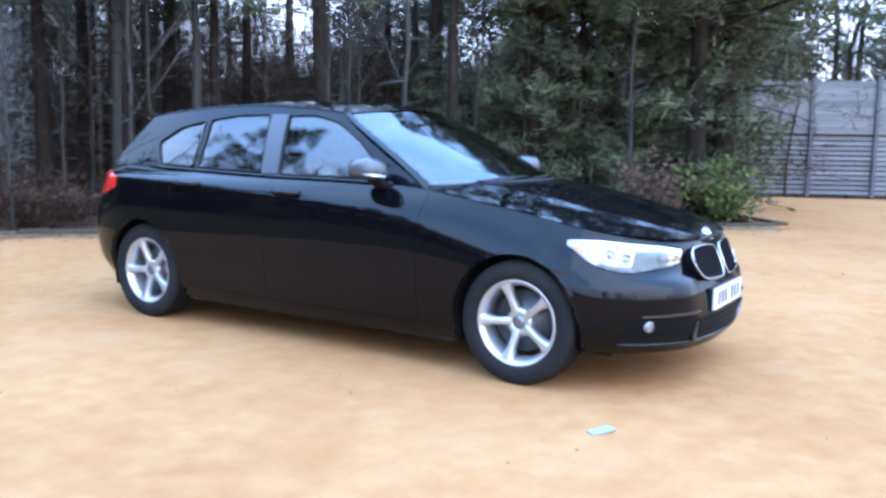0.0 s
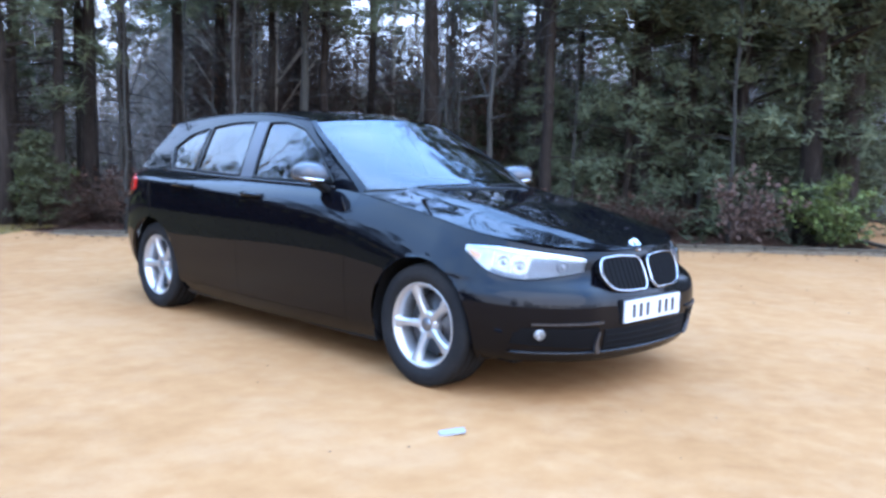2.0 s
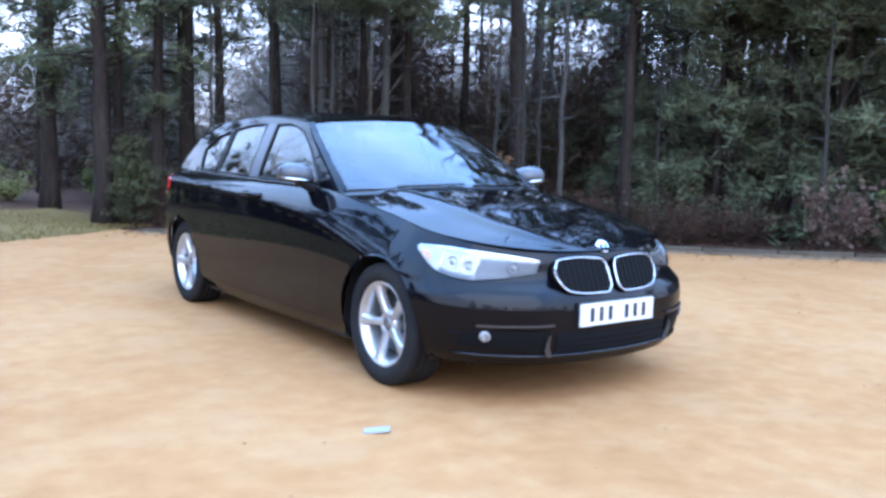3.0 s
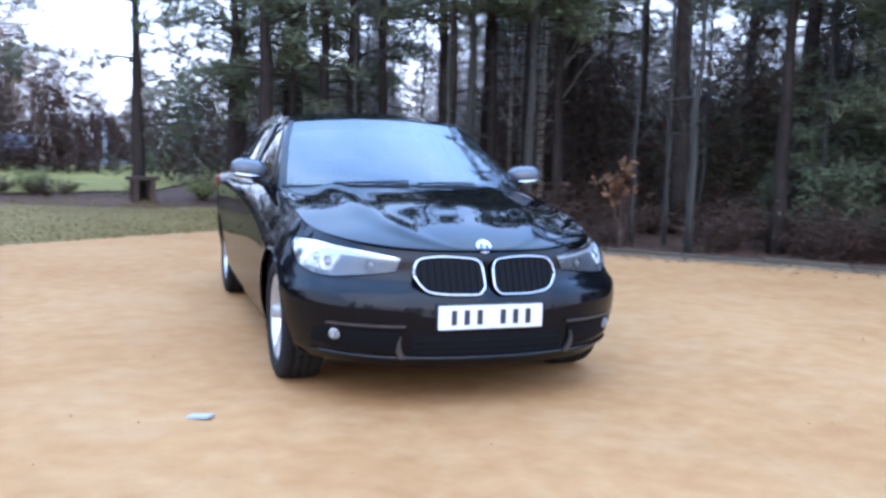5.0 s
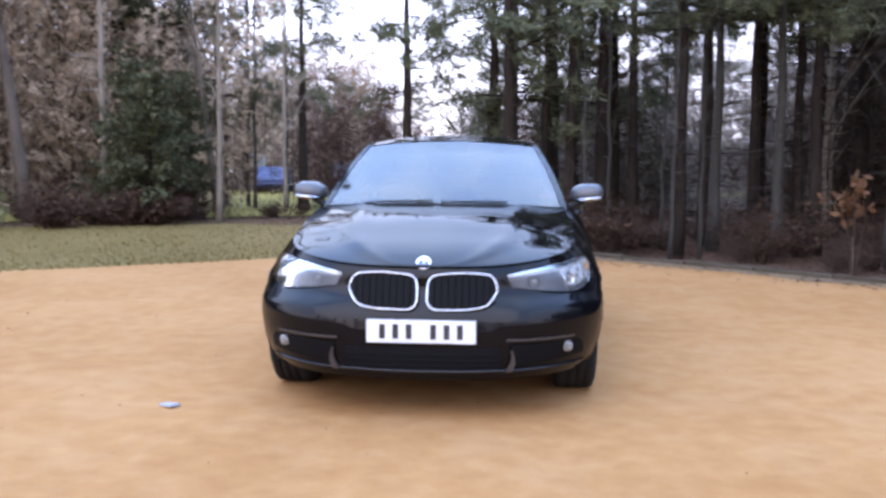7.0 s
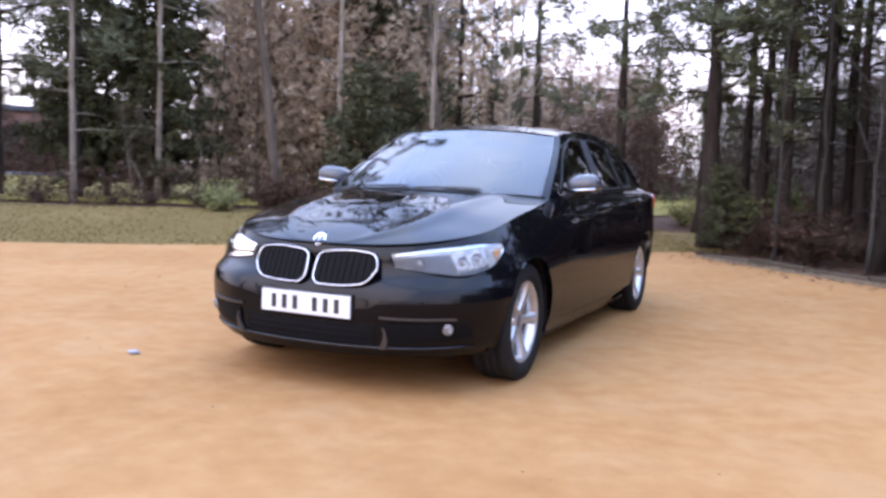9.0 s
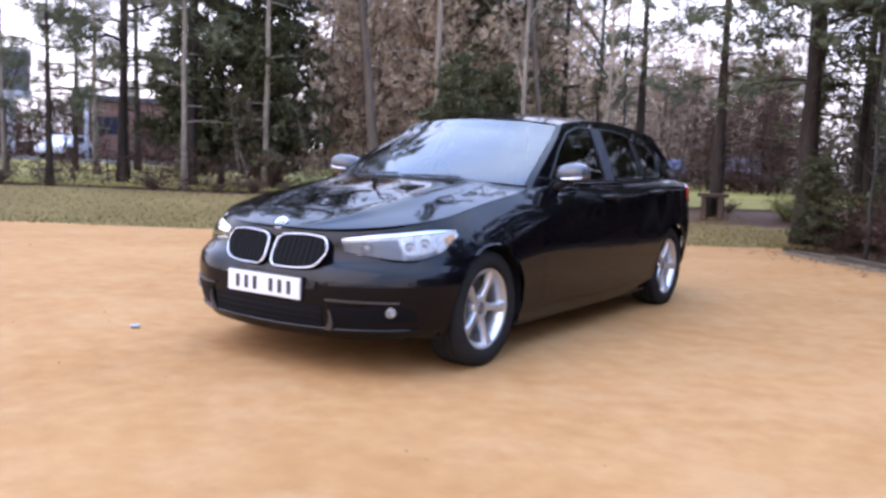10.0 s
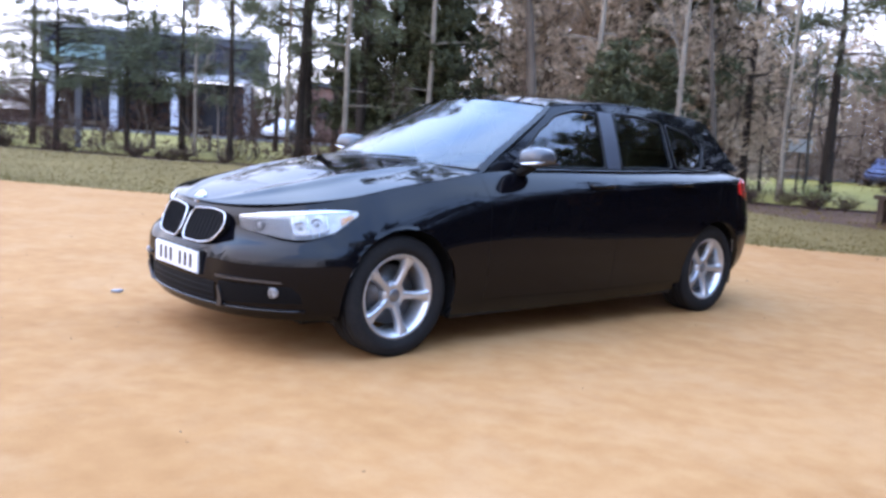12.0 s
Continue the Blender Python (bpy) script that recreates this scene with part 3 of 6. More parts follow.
def side_panels(sign):
    bms, grids = {}, {}
    dead = set()
    co = [[Vector(v) for v in row] for row in SKIN]
    held = [[False] * len(P_ALL) for _ in T_ALL]
    for j, row in enumerate(co):
        for i, v in enumerate(row):
            for yc in (-AXLE, AXLE):
                if (v.y - yc) ** 2 + (v.z - WHEEL_Z) ** 2 < ARCH_R ** 2 and v.x > 0.5:
                    held[j][i] = yc
    for j in range(len(T_ALL) - 1):
        for i in range(len(P_ALL) - 1):
            if all(held[b][a] is not False for b in (j, j + 1) for a in (i, i + 1)):
                dead.add((j, i))
    for j, row in enumerate(co):
        for i, v in enumerate(row):
            if held[j][i] is not False:
                d = Vector((v.y - held[j][i], v.z - WHEEL_Z))
                d = d.normalized() * ARCH_R
                v.y, v.z = held[j][i] + d.x, max(WHEEL_Z + d.y, 0.195)
    for j in range(len(T_ALL) - 1):
        for i in range(len(P_ALL) - 1):
            if (j, i) in dead:
                continue
            quad = [co[j][i], co[j][i + 1], co[j + 1][i + 1], co[j + 1][i]]
            name = panel_of(sum(quad, Vector()) / 4)
            bm = bms.setdefault(name, bmesh.new())
            at = grids.setdefault(name, {})
            vs = []
            for key, q in zip(((j, i), (j, i + 1), (j + 1, i + 1), (j + 1, i)), quad):
                if key not in at:
                    at[key] = bm.verts.new((q.x * sign, q.y, q.z))
                vs.append(at[key])
            if len({tuple(round(c, 5) for c in v.co) for v in vs}) == 4:
                bm.faces.new(vs)
    return bms


def pull_gap(bm, gap=0.0012):
    """Draws a panel's open edges back a little, so that a shut line shows."""
    bm.normal_update()
    move = {}
    for v in bm.verts:
        if v.is_boundary:
            inner = sum((e.other_vert(v).co - v.co for e in v.link_edges if not e.is_boundary), Vector())
            if inner.length > 1e-6:
                move[v] = inner.normalized() * gap
    for v, d in move.items():
        v.co += d


doors = {}
for sign in (-1, 1):
    for name, bm in side_panels(sign).items():
        if name != "front_bumper":
            pull_gap(bm)
        rim_in(bm, (0, 0, 0.5) if "bumper" not in name else (0, 0, 0.45), 0.03)
        doors[name, sign] = part(name, bm, M["paint"], car, smooth=True)


# bonnet
def bonnet_point(a, b):
    ye = -2.035 + (2.035 - 0.735) * b
    k = max((ye + 2.035) / (2.035 - 1.35), 0)
    if ye < Y_FRONT:
        r = (Y_FRONT - ye) / (Y_FRONT + 2.035)
        x = shoulder(Y_FRONT) * max(1 - r ** N_FRONT, 0) ** (1 / N_FRONT)
    else:
        x = shoulder(ye)
    bow = 0.27 * max((b - 0.25) / 0.75, 0) ** 1.5
    crown = smooth_curve([(0, 0.004), (0.1, 0.03), (0.35, 0.062), (0.7, 0.05), (1.0, 0.028)])(b)
    ridge = 0.011 * math.exp(-((abs(a) - 0.62 + 0.1 * (1 - b)) / 0.09) ** 2) * min(b * 5, 1)
    y = ye - bow * (1 - a * a)
    return Vector((a * x, y, z_top(ye) + 0.003 + crown * (1 - abs(a) ** 2.2) + ridge))


bm = grid([[bonnet_point(-1 + i / 30, (j / 44) ** 1.5) for i in range(61)] for j in range(45)])
pull_gap(bm, 0.002)
rim_in(bm, (0, -1.3, 0.3), 0.02)
bonnet = part("bonnet", bm, M["paint"], car, "sculpted black bonnet with two crease lines", smooth=True)


# cabin: side frames, glass, roof
z_rail = smooth_curve([(-0.2, 1.318), (0.1, 1.352), (0.5, 1.377), (0.9, 1.372), (1.3, 1.343), (1.8, 1.285)])
z_mid = smooth_curve([(-0.3, 1.352), (0.0, 1.40), (0.4, 1.425), (0.8, 1.422), (1.3, 1.385), (1.9, 1.315)])
y_pillar = smooth_curve([(0.0, -0.745), (0.35, -0.50), (0.7, -0.275), (1.0, -0.09)])
y_hatch = smooth_curve([(0.0, 1.81), (0.5, 1.68), (1.0, 1.54)])


def cabin_side(u, v):
    y = y_pillar(v) * (1 - u) + y_hatch(v) * u
    z = (z_top(y) + 0.001) * (1 - v) + z_rail(y) * v
    return y, z


WINDOWS = {
    "front_window": rounded([(0.245, 0.985), (0.315, 1.325), (0.12, 1.325), (-0.07, 1.285), (-0.27, 1.175), (-0.43, 1.055), (-0.53, 0.982)], 0.035),
    "rear_window": rounded([(0.40, 0.992), (0.94, 1.003), (0.965, 1.295), (0.72, 1.325), (0.465, 1.33)], 0.03),
    "quarter_window": rounded([(0.985, 1.005), (1.30, 1.012), (1.385, 1.15), (1.22, 1.245), (1.005, 1.29)], 0.03),
}


def cabin_frame(sign):
    cells_u, cells_v = 150, 30
    yz = [[cabin_side(i / cells_u, j / cells_v) for i in range(cells_u + 1)] for j in range(cells_v + 1)]
    hole = [[next((o for o in WINDOWS.values() if inside(o, *q)), None) for q in row] for row in yz]
    bm = bmesh.new()
    made = {}

    def vert(j, i):
        if (j, i) not in made:
            y, z = yz[j][i] if hole[j][i] is None else closest(hole[j][i], *yz[j][i])
            made[j, i] = bm.verts.new((sign * glass_x(y, z), y, z))
        return made[j, i]
    for j in range(cells_v):
        for i in range(cells_u):
            keys = ((j, i), (j, i + 1), (j + 1, i + 1), (j + 1, i))
            if any(hole[a][b] is None for a, b in keys):
                bm.faces.new([vert(*k) for k in keys])
    return rim_in(bm, (0, 0.4, 1.1), 0.02)


def window_pane(sign, outline, offset):
    """Glass that follows the cabin's side inside an outline."""
    ys, zs = [p[0] for p in outline], [p[1] for p in outline]
    bm = bmesh.new()
    cy, cz = sum(ys) / len(ys), sum(zs) / len(zs)
    rings = []
    for k in (1.0, 0.75, 0.5, 0.25):
        rings.append([bm.verts.new((sign * (glass_x(cy + (y - cy) * k, cz + (z - cz) * k) + offset), cy + (y - cy) * k, cz + (z - cz) * k)) for y, z in outline])
    for r, q in zip(rings, rings[1:]):
        for i in range(len(r)):
            bm.faces.new((r[i], r[(i + 1) % len(r)], q[(i + 1) % len(r)], q[i]))
    c = bm.verts.new((sign * (glass_x(cy, cz) + offset), cy, cz))
    for i in range(len(rings[-1])):
        bm.faces.new((rings[-1][i], rings[-1][(i + 1) % len(rings[-1])], c))
    return bm


for sign in (-1, 1):
    part("cabin_frame", cabin_frame(sign), M["paint"], car, smooth=True)
    for name, outline in WINDOWS.items():
        host = doors["front_door", sign] if name == "front_window" else doors["rear_door", sign] if name == "rear_window" else car
        pane = part(name, window_pane(sign, outline, -0.006), M["window"], host, "tinted side glass", smooth=True)
        bm = bmesh.new()
        tube(bm, [(sign * (glass_x(y, z) + 0.001), y, z) for y, z in outline], 0.007, 6, closed=True)
        part("window_seal", bm, M["black_plastic"], host, "black rubber window seal", smooth=True)
    # satin pillar cover between the doors
    bm = bmesh.new()
    for y0, y1, z0, z1, lean in ((0.257, 0.388, 0.985, 1.33, 0.068),):
        rows = []
        for j in range(9):
            z = z0 + (z1 - z0) * j / 8
            rows.append([(sign * (glass_x(y0, z) + 0.004), y0 + lean * j / 8 + (y1 - y0) * i / 4, z) for i in range(5)])
        grid_rows = [[bm.verts.new(p) for p in row] for row in rows]
        for r, q in zip(grid_rows, grid_rows[1:]):
            for i in range(4):
                bm.faces.new((r[i], r[i + 1], q[i + 1], q[i]))
    rim_in(bm, (0, 0.3, 1.1), 0.006)
    part("pillar_cover", bm, M["grey_film"], car, "satin dark grey pillar cover", smooth=True)


def windscreen_point(a, v, lift=0.0):
    y, z = cabin_side(0, v)
    x = glass_x(y, z)
    bow = (0.27 * (1 - v) + 0.13 * v) * (1 - a * a)
    rise = (0.025 * (1 - v) + 0.036 * v) * (1 - a * a)
    bulge = 0.02 * 4 * v * (1 - v)
    return Vector((a * x, y - bow - bulge * 0.5, z + rise + bulge * 0.6 + lift))


bm = grid([[windscreen_point((-1 + i / 20) * 0.955, 0.02 + 0.96 * j / 24) for i in range(41)] for j in range(25)])
windscreen = part("windscreen", bm, M["screen"], car, "curved windscreen mirroring the pale sky", smooth=True)
for sign in (-1, 1):
    bm = grid([[windscreen_point(sign * (0.945 + 0.055 * i / 4), j / 24, 0.004) for i in range(5)] for j in range(25)])
    rim_in(bm, (0, 0.5, 1.0), 0.02)
    part("windscreen_pillar", bm, M["paint"], car, smooth=True)
bm = bmesh.new()
tube(bm, [windscreen_point(-0.97 + 1.94 * i / 30, 0.005) for i in range(31)], 0.012, 6)
part("cowl_trim", bm, M["black_plastic"], car, "black plastic cowl trim", smooth=True)
for x0, x1 in ((-0.62, -0.06), (0.0, 0.52)):
    bm = bmesh.new()
    pts = [windscreen_point(x0 + (x1 - x0) * i / 12, 0.018 + 0.02 * i / 12, 0.010) for i in range(13)]
    tube(bm, pts, [0.006] * 12 + [0.003], 6)
    part("wiper", bm, M["black_plastic"], car, "black wiper blade", smooth=True)


def roof_point(a, b):
    y = -0.09 + (1.56 + 0.09) * b
    y2 = y - 0.13 * (1 - a * a) * (1 - b) + 0.12 * (1 - a * a) * b
    z = z_rail(y)
    x = glass_x(y, z)
    top = z_rail(y) + (0.036 if b == 0 else 0) * 0
    mid = max(z_mid(y2) - z, 0.03) if b > 0.12 else 0.036 + (max(z_mid(y2) - z, 0.03) - 0.036) * b / 0.12
    return Vector((a * x, y2, top + 0.001 + mid * (1 - abs(a) ** 2.4)))


bm = grid([[roof_point(-1 + i / 20, j / 36) for i in range(41)] for j in range(37)])
rim_in(bm, (0, 0.6, 0.6), 0.02)
part("roof", bm, M["paint"], car, smooth=True)
for sign in (-1, 1):
    bm = bmesh.new()
    tube(bm, [roof_point(sign * 0.985, 0.02 + 0.94 * i / 24) + Vector((0, 0, 0.004)) for i in range(25)], 0.006, 6)
    part("roof_strip", bm, M["gloss_black"], car, "black roof drip strip", smooth=True)


# hatch: spoiler lip, rear glass and lower tailgate
def hatch_point(a, v):
    top = roof_point(a, 1.0)
    p = 3 - 0.55 * abs(a)
    low = body_point(p, 1.0)
    x = 0.68 * a
    y_low = Y_REAR + (y_tail(1.0) - Y_REAR) * (1 - abs(x / 0.76) ** N_REAR) ** (1 / N_REAR)
    foot = Vector((x, y_low, 1.0))
    return top * v + foot * (1 - v) + Vector((0, 0.05 * 4 * v * (1 - v), 0))


bm = grid([[hatch_point(-1 + i / 12, j / 14) for i in range(25)] for j in range(15)])
rim_in(bm, (0, 1.0, 0.9), 0.02)
tailgate = part("tailgate", bm, M["paint"], car, smooth=True)
bm = grid([[hatch_point((-1 + i / 12) * 0.84, 0.12 + 0.68 * j / 10) + Vector((0, 0.008, 0.003)) for i in range(25)] for j in range(11)])
rim_in(bm, (0, 1.0, 0.9), 0.006)
part("rear_screen", bm, M["gloss_black"], tailgate, "dark rear window", smooth=True)
bm = grid([[roof_point(-0.98 + 1.96 * i / 20, 1.0) + Vector((0, 0.10 * j / 4 - 0.02, 0.012 - 0.018 * j / 4)) for i in range(21)] for j in range(5)])
rim_in(bm, (0, 1.6, 1.0), 0.025)
part("roof_spoiler", bm, M["paint"], tailgate, smooth=True)
# shelf between the shoulder line and the cabin at the tail
bm = grid([[Vector((body_point(p, 1.0).x * k, body_point(p, 1.0).y * k + 1.55 * (1 - k), body_point(p, 1.0).z)) for k in (1.0, 0.9, 0.6)] for p in [2 + i / 20 for i in range(21)]])
for sign in (-1, 1):
    copy = bm.copy()
    for v in copy.verts:
        v.co.x *= sign
    part("tail_shelf", copy, M["paint"], tailgate, smooth=True)
bm.free()


# lamps on the front corners
def corner_point(ang, z, out):
    c, s = math.cos(ang) ** (2 / N_FRONT), math.sin(ang) ** (2 / N_FRONT)
    y = Y_FRONT + (y_nose(z) - Y_FRONT) * c
    t = min(max((z - z_bottom(y)) / (z_top(y) - z_bottom(y)), 0), 1)
    p = Vector((side_x(Y_FRONT, t) * s, y, z))
    return p + Vector((s ** 2, -c ** 1.2, 0.25)).normalized() * out


lamp_low = smooth_curve([(0, 0.632), (0.25, 0.612), (0.55, 0.606), (0.8, 0.648), (1.0, 0.722)])
lamp_high = smooth_curve([(0, 0.690), (0.25, 0.712), (0.55, 0.730), (0.8, 0.742), (1.0, 0.742)])


def lamp_point(q, v, out):
    ang = 0.43 + (1.30 - 0.43) * q
    z = lamp_low(q) * (1 - v) + lamp_high(q) * v
    return corner_point(ang, z, out)


def mirrored(bm, sign):
    if sign < 0:
        for v in bm.verts:
            v.co.x = -v.co.x
    return bm


def lamp_patch(q0, q1, v0, v1, out, nq=10, nv=5, depth=0.004):
    bm = grid([[lamp_point(q0 + (q1 - q0) * i / nq, v0 + (v1 - v0) * j / nv, out) for i in range(nq + 1)] for j in range(nv + 1)])
    return rim_in(bm, (0.4, -1.6, 0.65), depth)


def headlight(sign):
    lamp = part("headlight", mirrored(lamp_patch(0.0, 1.0, 0.0, 1.0, 0.003, 30, 8, 0.03), sign), M["reflector"], car, "silver headlight with clear lens", smooth=True)
    bm = grid([[lamp_point(i / 30, j / 8, 0.012 + 0.012 * math.sin(math.pi * j / 8) * math.sin(math.pi * min(max(i / 30, 0.05), 0.95))) for i in range(31)] for j in range(9)])
    rim_in(bm, (0.4, -1.6, 0.65), 0.012)
    part("lens", mirrored(bm, sign), M["lens"], lamp, "clear plastic lens", smooth=True).visible_shadow = False
    part("lamp_mask", mirrored(lamp_patch(0.0, 0.45, 0.0, 0.76, 0.006), sign), M["lamp_smoke"], lamp, "smoked grey inner mask", smooth=True)
    part("lower_bezel", mirrored(lamp_patch(0.46, 0.74, 0.0, 0.15, 0.006, 14, 2), sign), M["lamp_smoke"], lamp, "smoked grey lower bezel", smooth=True)
    for q, v, r, finish in ((0.18, 0.42, 0.030, "dark_steel"), (0.52, 0.42, 0.034, "chrome"), (0.66, 0.48, 0.032, "alloy")):
        c = lamp_point(q, v, 0.006)
        d = (lamp_point(q, v, 0.02) - c).normalized()
        turn = Vector((1, 0, 0)).rotation_difference(d).to_matrix().to_4x4()
        bm = lathe(bmesh.new(), [(r, -0.01), (r, 0.006), (r * 0.86, 0.006), (r * 0.80, -0.004), (r * 0.45, -0.006), (0.0005, -0.003)], 24)
        bm.transform(Matrix.Translation(c) @ turn)
        projector = part("projector", mirrored(bm, sign), M[finish], lamp, "round lamp projector", smooth=True)
        bm = lathe(bmesh.new(), [(r * 0.42, -0.008), (r * 0.40, 0.002), (r * 0.2, 0.006), (0.0005, 0.007)], 16)
        bm.transform(Matrix.Translation(c) @ turn)
        part("bulb_lens", mirrored(bm, sign), M["fog_glass"], projector, "fluted glass bulb lens", smooth=True)
    for q in (0.46, 0.58, 0.74):
        bm = bmesh.new()
        tube(bm, [lamp_point(q + 0.02 * j / 6, 0.12 + 0.74 * j / 6, 0.007) for j in range(7)], 0.004, 5)
        part("divider", mirrored(bm, sign), M["chrome"], lamp, "bright upright divider", smooth=True)
    part("indicator", mirrored(lamp_patch(0.86, 0.96, 0.12, 0.52, 0.0065, 6, 3), sign), M["amber"], lamp, "small amber indicator", smooth=True)
    part("brow_strip", mirrored(lamp_patch(0.03, 0.95, 0.88, 0.99, 0.008, 20, 2, 0.006), sign), M["chrome"], lamp, "bright upper lamp strip", smooth=True)


for sign in (-1, 1):
    headlight(sign)


# grille: two rounded openings with bright rings and upright bars
KIDNEY = rounded([(0.024, 0.690), (0.20, 0.703), (0.315, 0.692), (0.345, 0.632), (0.300, 0.556), (0.20, 0.541), (0.05, 0.541), (0.022, 0.570)], 0.055, 6)


def kidney_point(x, z, out):
    return Vector((x, -2.108 + 0.42 * (z - 0.53) + 0.27 * x * x - out, z))


def on_nose(x, z, out):
    return Vector((x, nose_y(x, z) - out, z))


for sign in (-1, 1):
    cx, cz = 0.18, 0.615
    bm = bmesh.new()
    rings = [[bm.verts.new(kidney_point(sign * (cx + (x - cx) * k), cz + (z - cz) * k, 0.004)) for x, z in KIDNEY] for k in (1, 0.66, 0.33)]
    for r, q in zip(rings, rings[1:]):
        for i in range(len(r)):
            bm.faces.new((r[i], r[(i + 1) % len(r)], q[(i + 1) % len(r)], q[i]))
    bm.faces.new(rings[-1])
    rim_in(bm, (sign * 0.18, -1.2, 0.615), 0.05)
    grille = part("grille", bm, M["grille_black"], car, "black grille opening with bright surround")
    bm = bmesh.new()
    tube(bm, [kidney_point(sign * x, z, 0.006) for x, z in KIDNEY], 0.0044, 8, closed=True)
    part("grille_ring", bm, M["chrome"], grille, "bright chrome grille ring", smooth=True)
    for k in range(9):
        x = 0.055 + k * 0.0315
        zs = [z for z in np.linspace(0.545, 0.70, 30) if inside(KIDNEY, x, z)]
        bm = bmesh.new()
        tube(bm, [kidney_point(sign * x, zs[0] + (zs[-1] - zs[0]) * j / 5, 0.006) for j in range(6)], 0.004, 4)
        part("grille_bar", bm, M["grille_black"], grille, smooth=False)

# round badge on the bonnet's nose
bm = lathe(bmesh.new(), [(0.036, -0.01), (0.036, 0.004), (0.032, 0.007), (0.027, 0.005), (0.0005, 0.005)], 28)
spin = Matrix.Translation((0, -2.006, 0.742)) @ Vector((1, 0, 0)).rotation_difference(Vector((0, -0.80, 0.60))).to_matrix().to_4x4()
bm.transform(spin)
badge = part("round_badge", bm, M["chrome"], bonnet, "small round silver badge", smooth=True)
for k in range(2):
    bm = bmesh.new()
    for a in (0, 1):
        c = bm.verts.new((0.0065, 0, 0))
        arc = [bm.verts.new((0.0065, 0.022 * math.cos(k * math.pi / 2 + a * math.pi + i * math.pi / 12), 0.022 * math.sin(k * math.pi / 2 + a * math.pi + i * math.pi / 12))) for i in range(7)]
        for p, q in zip(arc, arc[1:]):
            bm.faces.new((c, p, q))
    bm.transform(spin)
    part("badge_sector", bm, M["blue_enamel"] if k else M["plate_white"], badge)

# white plate
plate = part("show_plate", box(bmesh.new(), (0, -2.120, 0.445), (0.492, 0.012, 0.104), 0.004), M["plate_white"], car, "white plate mounted on the front bumper")
for x in (-0.168, -0.108, -0.048, 0.062, 0.122, 0.182):
    bm = box(bmesh.new(), (x - 0.007, -2.1272, 0.445), (0.026, 0.003, 0.066), 0.001)
    part("bar", bm, M["ink"], plate)
part("plate_holder", box(bmesh.new(), (0, -2.102, 0.445), (0.506, 0.026, 0.116), 0.006), M["black_plastic"], car, "black plate holder")


# lower bumper: side intakes, fog lamps, trim strips, splitter
def nose_patch(x0, x1, low, high, out, nx=14, nz=6):
    return grid([[on_nose(x0 + (x1 - x0) * i / nx, low(i / nx) * (1 - j / nz) + high(i / nx) * j / nz, out) for i in range(nx + 1)] for j in range(nz + 1)])


for sign in (-1, 1):
    bm = nose_patch(0.40, 0.745, lambda q: 0.285 + 0.03 * q, lambda q: 0.385 + 0.008 * q, 0.006)
    rim_in(bm, (0.4, -1.6, 0.35), 0.012)
    part("side_intake", mirrored(bm, sign), M["grille_black"], car, "black lower side intake", smooth=True)
    bm = nose_patch(0.385, 0.70, lambda q: 0.405, lambda q: 0.414, 0.012, 16, 2)
    rim_in(bm, (0.4, -1.6, 0.35), 0.012)
    part("bumper_strip", mirrored(bm, sign), M["dark_trim"], car, "slim dark silver strip", smooth=True)
    c = on_nose(0.665, 0.362, 0.009)
    turn = Vector((1, 0, 0)).rotation_difference(Vector((0.38, -0.92, 0))).to_matrix().to_4x4()
    bm = lathe(bmesh.new(), [(0.025, -0.03), (0.025, 0.004), (0.022, 0.006), (0.014, 0.007), (0.0005, 0.0075)], 24)
    bm.transform(Matrix.Translation(c) @ turn)
    fog = part("fog_lamp", mirrored(bm, sign), M["fog_glass"], car, "round fog lamp", smooth=True)
    bm = lathe(bmesh.new(), [(0.024, 0.008), (0.015, 0.011), (0.0005, 0.012)], 24)
    bm.transform(Matrix.Translation(c) @ turn)
    part("lens", mirrored(bm, sign), M["lens"], fog, smooth=True).visible_shadow = False
    bm = bmesh.new()
    pts = [on_nose(x, z, 0.005) for x, z in ((0.376, 0.262), (0.404, 0.262), (0.420, 0.296), (0.416, 0.335), (0.406, 0.362), (0.400, 0.362), (0.404, 0.335), (0.398, 0.304))]
    bm.faces.new([bm.verts.new(p) for p in pts])
    made = bmesh.ops.extrude_face_region(bm, geom=bm.faces[:])
    for v in made["geom"]:
        if isinstance(v, bmesh.types.BMVert):
            v.co += Vector((0.004, -0.012, 0))
    part("bumper_blade", mirrored(bm, sign), M["dark_trim"], car, "small dark satin bumper fin")
bm = nose_patch(-0.36, 0.36, lambda q: 0.265, lambda q: 0.372, 0.003, 30)
rim_in(bm, (0, -1.6, 0.35), 0.012)
intake = part("lower_intake", bm, M["grille_black"], car, "black lower intake with mesh", smooth=True)
for k in range(3):
    bm = bmesh.new()
    tube(bm, [on_nose(-0.345 + 0.69 * i / 16, 0.288 + 0.028 * k, 0.003) for i in range(17)], 0.003, 4)
    part("intake_bar", bm, M["grille_black"], intake)
bm = bmesh.new()
tube(bm, [on_nose(-0.74 + 1.48 * i / 40, 0.262 + 0.012 * abs(-1 + i / 20) ** 2, 0.005) for i in range(41)], 0.009, 6)
part("splitter_strip", bm, M["gloss_black"], car, "glossy lower splitter edge", smooth=True)


# wheels
def skirt(y):
    """Half-width of the lower body at y."""
    base, n, end = (Y_FRONT, N_FRONT, -2.09) if y < 0 else (Y_REAR, N_REAR, 2.16)
    r = min(max((y - base) / (end - base), 0), 1)
    return 0.85 * (1 - r ** n) ** (1 / n)


